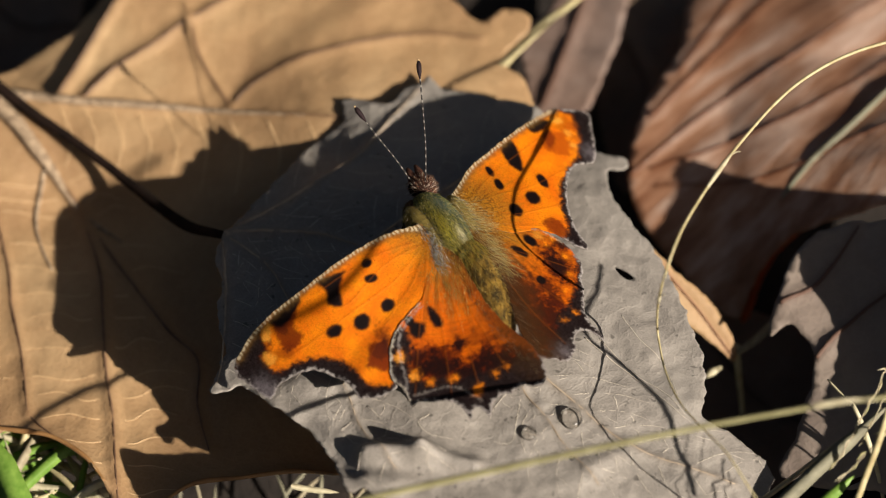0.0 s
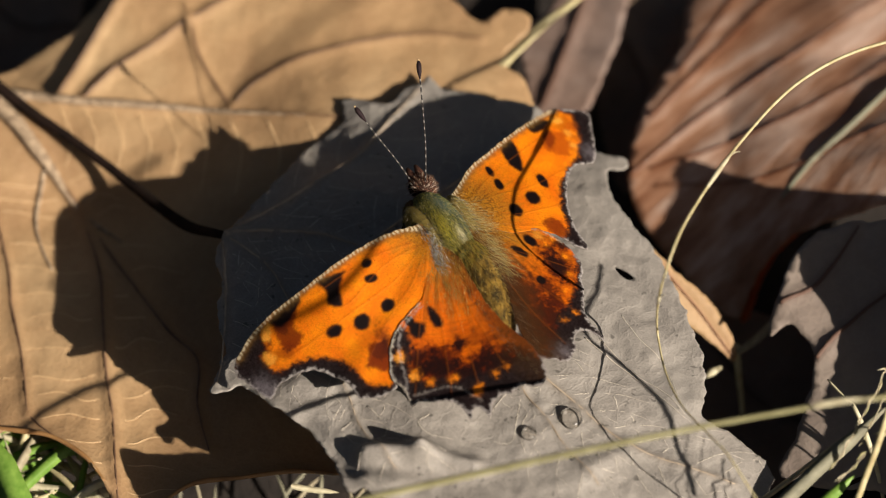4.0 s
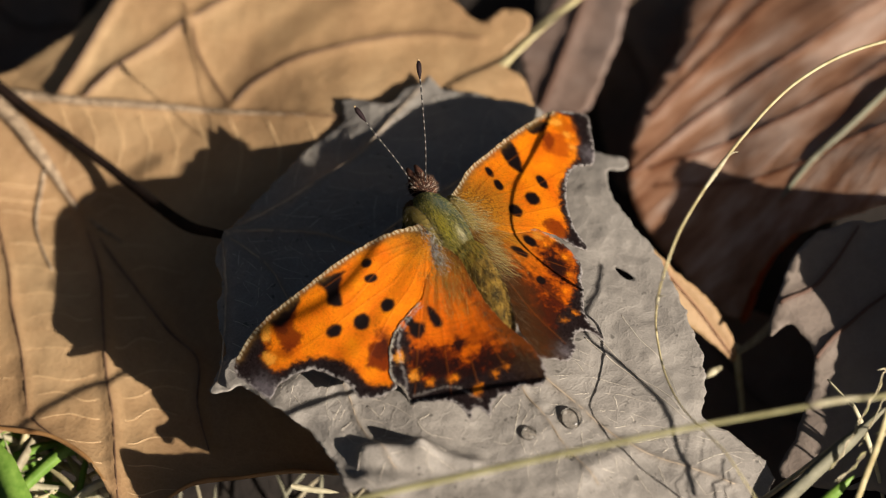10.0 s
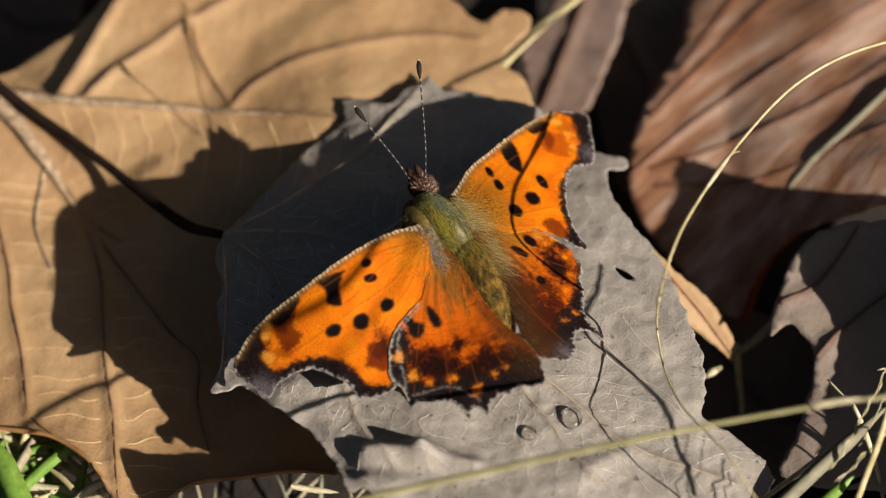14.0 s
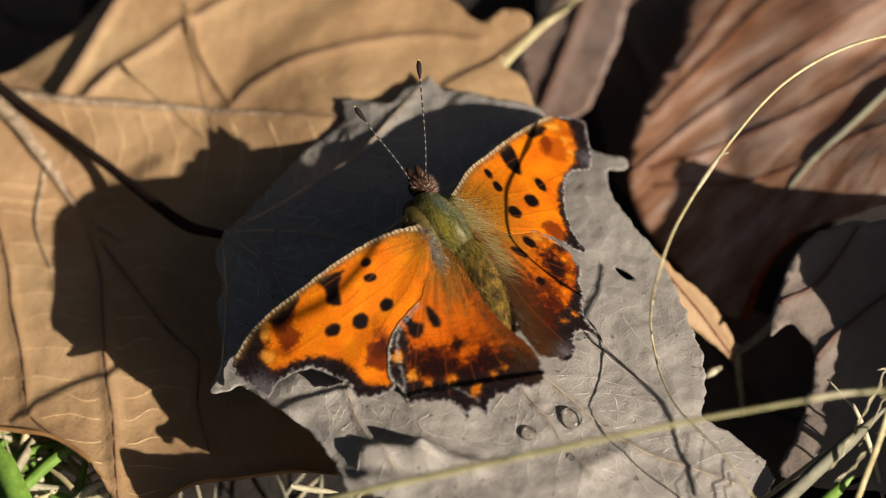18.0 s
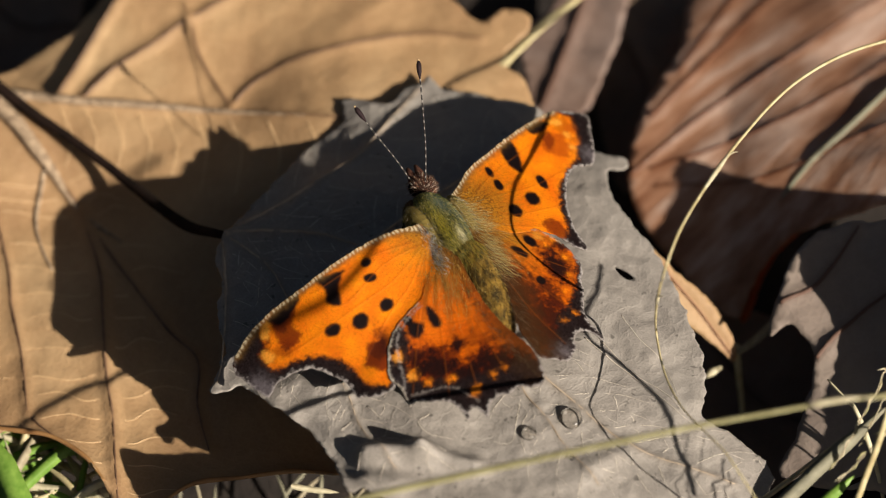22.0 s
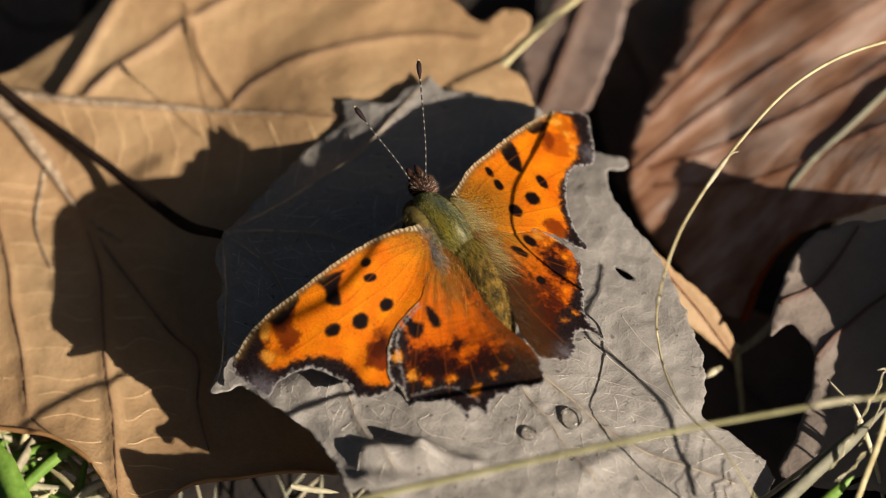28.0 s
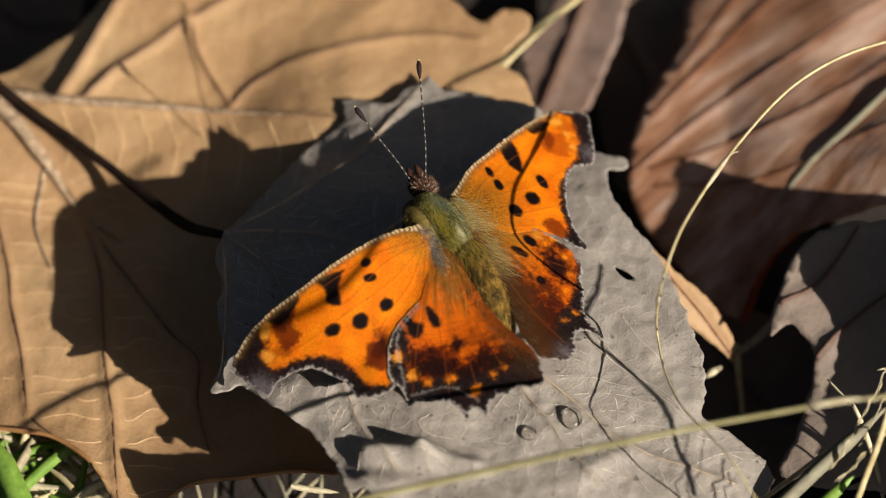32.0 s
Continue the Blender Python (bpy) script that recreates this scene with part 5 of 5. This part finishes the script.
front = stem([(-13.09, -41.70, 30.00), (-7.23, -41.08, 32.00), (2.67, -39.79, 34.30), (12.53, -38.41, 36.30), (20.05, -37.27, 37.50), (27.02, -35.96, 38.00), (35.73, -34.46, 38.50), (40.95, -33.67, 39.00), (45.90, -33.15, 39.00)], [0.36, 0.44, 0.44, 0.4, 0.36, 0.32, 0.3, 0.3], blade_mat, "straw-coloured grass stem bent low over the leaves", flat=0.5, sheaths=((0.86, 0.97, 1.2),))
stem([(6.55, 28.81, 4.00), (8.84, 31.57, 4.00), (11.47, 34.43, 4.00), (14.11, 36.75, 4.00), (18.12, 41.29, 3.00)], [0.7, 0.65, 0.5, 0.4], straw_mat, "straw grass stem behind the tan leaf", flat=0.5)
stem([(x, y - 0.577 * brown_slide(x, y), z + brown_slide(x, y) - 1.2) for x, y, z in ((37.98, 14.86, -3.50), (39.63, 17.12, -2.60), (41.95, 20.04, -1.80), (45.92, 23.61, -0.80), (51.26, 28.67, 0.30), (56.03, 33.17, 0.50))], [0.3, 0.5, 0.33, 0.25], wither_mat, "dull grass stalk against a brown leaf")


def grass_blade(line, width, mat, label, fold=0.3, twist=0.0, group="grass blades", step=0.9):
    pts = ring_path(line, step, False)
    v, f = blade_form(pts - pts[0], width, fold, twist)
    green = mat is green_mat
    ob = link_mesh("green_sprout" if green else "straw", v, f, mat)
    ob.location = Vector(pts[0]) * MM
    return tagged(ob, label, "sprout" if green else "straw", group)


def low_grass():
    """Green and straw blades that lie in the gap in front of the tan leaf."""
    rng = random.Random(17)
    spots = [(-47.26, -17.88)]
    for i in range(120):
        x, y = spots[0][0] + rng.uniform(-10, 10), spots[0][1] + rng.uniform(-9, 7)
        z = rng.uniform(-5, -0.6) - 0.6
        a = math.radians(rng.choice((12, 25, 40, 70, 125, 160, -20)) + rng.uniform(-14, 14))
        ln = rng.uniform(7, 17)
        rise = rng.uniform(0.0, 2.5)
        x, y = x - 0.5 * ln * math.cos(a), y - 0.5 * ln * math.sin(a)
        side = rng.uniform(-1, 1)
        line = [(x, y, z), (x + 0.5 * ln * math.cos(a) - side * math.sin(a), y + 0.5 * ln * math.sin(a) + side * math.cos(a), z + rise), (x + ln * math.cos(a), y + ln * math.sin(a), z + rise * rng.uniform(0.2, 1.0))]
        green = rng.random() < 0.3
        grass_blade(line, rng.uniform(0.5, 1.3) * (1.3 if green else 1.0), green_mat if green else rng.choice((pale_mat, pale_mat, straw_mat, dull_mat)), "fresh green grass blade" if green else "dry straw-coloured grass blade", rng.uniform(0.05, 0.3), rng.uniform(-0.6, 0.6))
    for i in range(12):
        p = [(-28.72, -20.89), (-9.11, -20.39)]
        x = p[0][0] + (p[1][0] - p[0][0]) * i / 11 + rng.uniform(-1, 1)
        y = p[0][1] + rng.uniform(-4, 0)
        a = math.radians(rng.choice((100, 120, 60, 20, 170)) + rng.uniform(-15, 15))
        ln = rng.uniform(4, 9)
        grass_blade([(x, y, -10), (x + 0.5 * ln * math.cos(a), y + 0.5 * ln * math.sin(a), -8.5), (x + ln * math.cos(a), y + ln * math.sin(a), -8.5)], rng.uniform(0.3, 0.6), rng.choice((dull_mat, wither_mat)), "dry straw-coloured grass blade", 0.2)
    grass_blade([(-16.72, -24.02, 1.50), (-14.86, -24.28, 1.20), (-11.44, -24.60, 1.00)], 0.7, pale_mat, "dry straw-coloured grass blade", 0.2)
    grass_blade([(-44.77, -30.71, 1.00), (-46.41, -26.71, 2.00), (-48.13, -22.88, 2.00), (-50.32, -17.42, 1.00)], 3.2, green_mat, "broad fresh green grass blade", 0.2)


low_grass()


def spike(line, label, size, long):
    """A grass stalk whose head is a braid of pale scales on alternate sides."""
    pts = ring_path(line, 0.45, False)
    foot = pts[0]
    top = root("straw", foot, label, "straw", "dry grass")
    v, f = tube(pts - foot, [0.2, 0.18, 0.14, 0.1, 0.07], 6)
    link_mesh("stalk", v, f, dull_mat, top)
    rng = random.Random(len(pts))
    start = next(i for i, p in enumerate(pts) if p[0] < 49.0)
    for n, i in enumerate(range(start, len(pts) - 2, 3)):
        d = pts[i + 1] - pts[i - 1]
        d /= np.linalg.norm(d)
        side = np.cross(d, [0.0, -0.5, 0.87]) * (1 if n % 2 else -1)
        a = pts[i] - foot
        ln = long * rng.uniform(0.8, 1.15)
        w = size * rng.uniform(0.75, 1.15)
        b = a + d * ln * 0.45 + side * (w * 0.9 + rng.uniform(0, 0.08)) + np.array([0, 0, rng.uniform(0.0, 0.15)])
        c = a + d * ln + side * w * rng.uniform(0.4, 1.1)
        v, f = tube([a, 0.5 * (a + b), b, 0.5 * (b + c), c], [0.05, w * 0.4, w * 0.5, w * 0.36, 0.02], 6, 0.6)
        link_mesh("husk", v, f, rng.choice((pale_mat, straw_mat, blade_mat)), top)


def tuft():
    """Dry stalks, seed heads and blades that lean in beside the grey leaf."""
    dry = "thin dry grass stalk with a ragged seed head"
    stem([(50.0, -30.0, -12.0), (48.0, -26.0, 4.0), (45.13, -20.96, 12.0), (43.81, -18.87, 12.0), (41.93, -16.42, 12.0)], [0.15, 0.16, 0.2, 0.34, 0.1], pale_mat, "loose pale grass husk")
    spike([(50.5, -33.0, -12.0), (50.6, -27.0, 4.0), (50.0, -20.5, 17.0), (47.52, -19.74, 20.0), (46.59, -21.61, 19.25), (45.15, -23.95, 18.5), (43.25, -27.45, 17.75), (41.51, -29.99, 17.0)], dry, 0.22, 1.6)
    spike([(51.0, -36.0, -12.0), (51.0, -30.0, 4.0), (50.0, -23.5, 16.0), (47.48, -22.57, 19.0), (46.19, -24.58, 18.0), (44.52, -27.26, 17.0)], dry, 0.17, 1.4)
    spike([(51.5, -39.0, -12.0), (51.5, -33.0, 4.0), (50.0, -27.0, 16.0), (47.28, -26.95, 19.0), (46.09, -27.83, 18.33), (43.94, -29.86, 17.67), (42.11, -31.55, 17.0)], dry, 0.30, 1.8)
    grass_blade([(41.0, -38.0, 2.0), (44.08, -32.85, 14.0), (45.19, -30.49, 16.67), (46.30, -28.29, 19.33), (47.36, -25.48, 22.0), (48.6, -21.0, 26.0), (49.5, -18.0, 29.0)], 0.75, straw_mat, "straight straw-coloured grass blade", 0.25)
    stem([(34.36, -31.35, 12.40), (38.08, -28.49, 12.80), (41.78, -25.76, 13.50), (46.05, -23.11, 15.00), (49.74, -20.54, 16.00)], [0.3, 0.3, 0.26, 0.2], dull_mat, "dull leaning grass stalk")
    grass_blade([(32.99, -35.39, 13.00), (36.68, -32.07, 13.80), (40.40, -28.55, 14.50), (44.09, -25.44, 15.50), (48.12, -21.85, 16.50)], 1.6, wither_mat, "withered grey-green grass blade", 0.12)
    grass_blade([(38.54, -33.87, 12.00), (40.66, -32.14, 13.00), (42.46, -30.88, 14.00), (44.12, -29.51, 14.50)], 1.3, green_mat, "short fresh green grass blade", 0.5)
    stem([(40.30, -29.45, 6.00), (42.85, -27.03, 6.00), (46.09, -24.78, 5.00), (50.70, -22.00, 3.00)], [0.25, 0.25, 0.2], petiole_mat, "dark reddish leaf stalk")
    stem([(33.01, -3.78, -3.00), (33.32, -5.59, -5.00), (33.69, -6.87, -8.00), (34.11, -7.99, -12.00)], [0.45, 0.4, 0.3, 0.25], straw_mat, "short yellowish stem beside the ochre leaf")
    stem([(33.11, -4.87, -3.00), (35.39, -3.60, -2.00), (37.88, -1.80, 0.00), (40.36, -0.02, 2.00)], [0.35, 0.5, 0.4, 0.2], dull_mat, "dull twig forking from a yellowish stem")
    stem([(29.40, -8.53, -2.00), (30.28, -8.08, -1.50), (31.21, -7.23, -2.00)], [0.2, 0.5, 0.2], pale_mat, "short pale straw fragment")
    # stalks that stand beyond, whose shade falls on the grey leaf
    stem([(50.61, -25.09, 38.00), (45.79, -32.68, 38.50), (49.30, -36.68, 38.00), (52.95, -41.25, 38.00), (54.71, -47.06, 38.00), (55.80, -52.49, 38.00)], [0.22, 0.26, 0.26], straw_mat, "tall dry grass stalk")
    stem([(57.37, -46.25, 75.00), (55.10, -50.18, 75.00), (52.59, -55.03, 75.00), (50.04, -59.84, 75.00), (47.73, -64.87, 76.00)], [0.3, 0.35, 0.35, 0.3], straw_mat, "tall dry grass stalk")
    stem([(56.0, -76.5, -7.2), (54.7, -66.8, 33.0), (53.7, -53.1, 38.2), (53.9, -50.0, 37.6), (54.4, -46.7, 37.0), (54.6, -44.2, 36.8)], [0.25, 0.2, 0.14, 0.12, 0.1, 0.06], straw_mat, "dry grass stalk beyond the leaves")
    stem([(55.6, -76.1, -6.9), (55.0, -66.5, 32.8), (54.9, -52.9, 37.9), (55.4, -49.5, 37.1), (56.2, -46.5, 36.6), (56.4, -44.3, 36.5)], [0.25, 0.2, 0.12, 0.1, 0.08, 0.05], straw_mat, "dry grass stalk beyond the leaves")
    stem([(56.9, -75.5, -7.3), (56.8, -65.9, 31.7), (57.5, -52.4, 36.9), (58.1, -49.4, 36.3), (58.6, -47.0, 36.1)], [0.3, 0.28, 0.26, 0.24, 0.1], straw_mat, "dry grass stalk beyond the leaves")
    stem([(63.4, -76.3, -8.8), (61.2, -66.4, 30.3), (58.9, -52.5, 36.4), (58.8, -50.3, 36.1), (59.0, -48.5, 36.0)], [0.25, 0.2, 0.12, 0.12, 0.08], straw_mat, "dry grass stalk beyond the leaves")
    return stem([(150.0, 40.0, -14.0), (159.0, 10.0, 50.0), (147.0, -25.0, 95.0), (122.0, -56.0, 112.0), (106.0, -71.0, 109.0), (99.3, -80.7, 106.3), (96.7, -85.1, 105.6), (92.5, -90.3, 104.2), (88.0, -97.0, 102.0)], [0.6, 0.5, 0.36, 0.25, 0.22, 0.2], straw_mat, "tall dry grass stalk", step=2.0)


tall = tuft()


def drops():
    """Water drops on the gray leaf."""
    m, t, p, out = shader("water")
    clear, shine, bend = t.nodes.new("ShaderNodeBsdfTransparent"), t.nodes.new("ShaderNodeBsdfGlossy"), t.nodes.new("ShaderNodeBsdfRefraction")
    clear.inputs["Color"].default_value = (0.96, 0.95, 0.93, 1)
    bend.inputs["IOR"].default_value = 1.333
    bend.inputs["Roughness"].default_value = 0.0
    shine.inputs["Roughness"].default_value = 0.22
    body, whole, rim = t.nodes.new("ShaderNodeMixShader"), t.nodes.new("ShaderNodeMixShader"), t.nodes.new("ShaderNodeFresnel")
    rim.inputs["IOR"].default_value = 1.3
    body.inputs[0].default_value = 0.05
    link(t, clear.outputs[0], body.inputs[1])
    link(t, bend.outputs[0], body.inputs[2])
    link(t, rim.outputs[0], whole.inputs[0])
    link(t, body.outputs[0], whole.inputs[1])
    link(t, shine.outputs[0], whole.inputs[2])
    link(t, whole.outputs[0], out.inputs["Surface"])
    for (x, y), r in zip([(13.75, -23.32), (9.22, -25.59), (13.79, -28.50)], (1.3, 0.85, 0.35)):
        v, f = ellipsoid((0, 0, 0), (r * 0.95, r, r * 0.5), 18, 24)
        ob = link_mesh("water_drop", v, f, m)
        ob.location = Vector((x, y, gray_form(x, y) + 0.3 + 0.12 * r)) * MM
        tagged(ob, "clear round water drop on the gray leaf", "water drop", "water drops")


drops()

# ---------------------------------------------------------------- sway
def motions():
    gust = [(0, 0), (3, 0), (5.5, 0.1), (9, 0.1), (9.5, 0.18), (10, 0.2), (10.5, 0.4), (11, 0.32), (11.5, 0.8), (12, 0.35), (12.5, 0.1), (14, 0.05), (14.5, 0.12), (16.5, 0.75), (17, 0.25),
            (17.5, 0.65), (18, 1.0), (18.5, 0.6), (19, 0.4), (19.5, 0.3), (20.5, 0.35), (21.5, 0.25), (23, 0.2), (24, 0.05), (25.5, 0.1), (27.5, 0.1), (28.5, 0.15), (30.5, 0.2), (32, 0.1)]
    sight = (cam_eye - cam_target).normalized()
    foot = arc.location.copy()
    walk(arc, [(t, Matrix.Translation(foot) @ Matrix.Rotation(radians(1.7 * g), 4, sight)) for t, g in gust])
    foot = front.location.copy()
    drift = Vector((-0.5, 0.62, 0.36)) * MM
    walk(front, [(t, Matrix.Translation(foot + drift * g)) for t, g in gust])
    foot = tall.location.copy()
    walk(tall, [(t, Matrix.Translation(foot + Vector((d * MM, 0, 0)))) for t, d in ((0, 0), (3, -0.4), (6, -1.3), (9, -1.6), (13, -2.2), (16, -1.6), (19, -0.6), (23, 1.7), (28, 0.6), (32, 1.5))])
    lift = [(0, 0), (5.5, 0.05), (6, 0.2), (7.5, 0.6), (9, 0.6), (9.5, 1.3), (10, 1.0), (10.5, 2.5), (11, 1.3), (11.5, 3.4), (12, 1.9), (12.5, 0.8), (14, 0.8), (14.5, 1.0), (16.5, 2.2), (17, 1.0),
            (17.5, 1.8), (18, 3.6), (18.5, 1.4), (19, 0.2), (19.5, 1.0), (20.5, 0.8), (21, 1.0), (23, 1.0), (23.5, 0.3), (25, 0.9), (27.5, 0.7), (28.5, 1.1), (30, 0.8), (32, 0.8)]
    sweep = [(0, 0), (5.5, 0), (6, 0.1), (10, 0.12), (11, 0.3), (11.5, 0.45), (12.5, 0.4), (14, 0.4), (16.5, 0.55), (17.5, 0.75), (19, 0.6), (23.5, 0.75), (27.5, 0.75), (32, 0.8)]
    for ob in wings["R"]:
        m = Matrix(wing_rest["R"])
        walk(ob, [(t, m @ Matrix.Rotation(radians(a), 4, "Y")) for t, a in lift])
    for ob in wings["L"]:
        m = Matrix(wing_rest["L"])
        walk(ob, [(t, m @ Matrix.Rotation(radians(-a), 4, "Z")) for t, a in sweep])


motions()
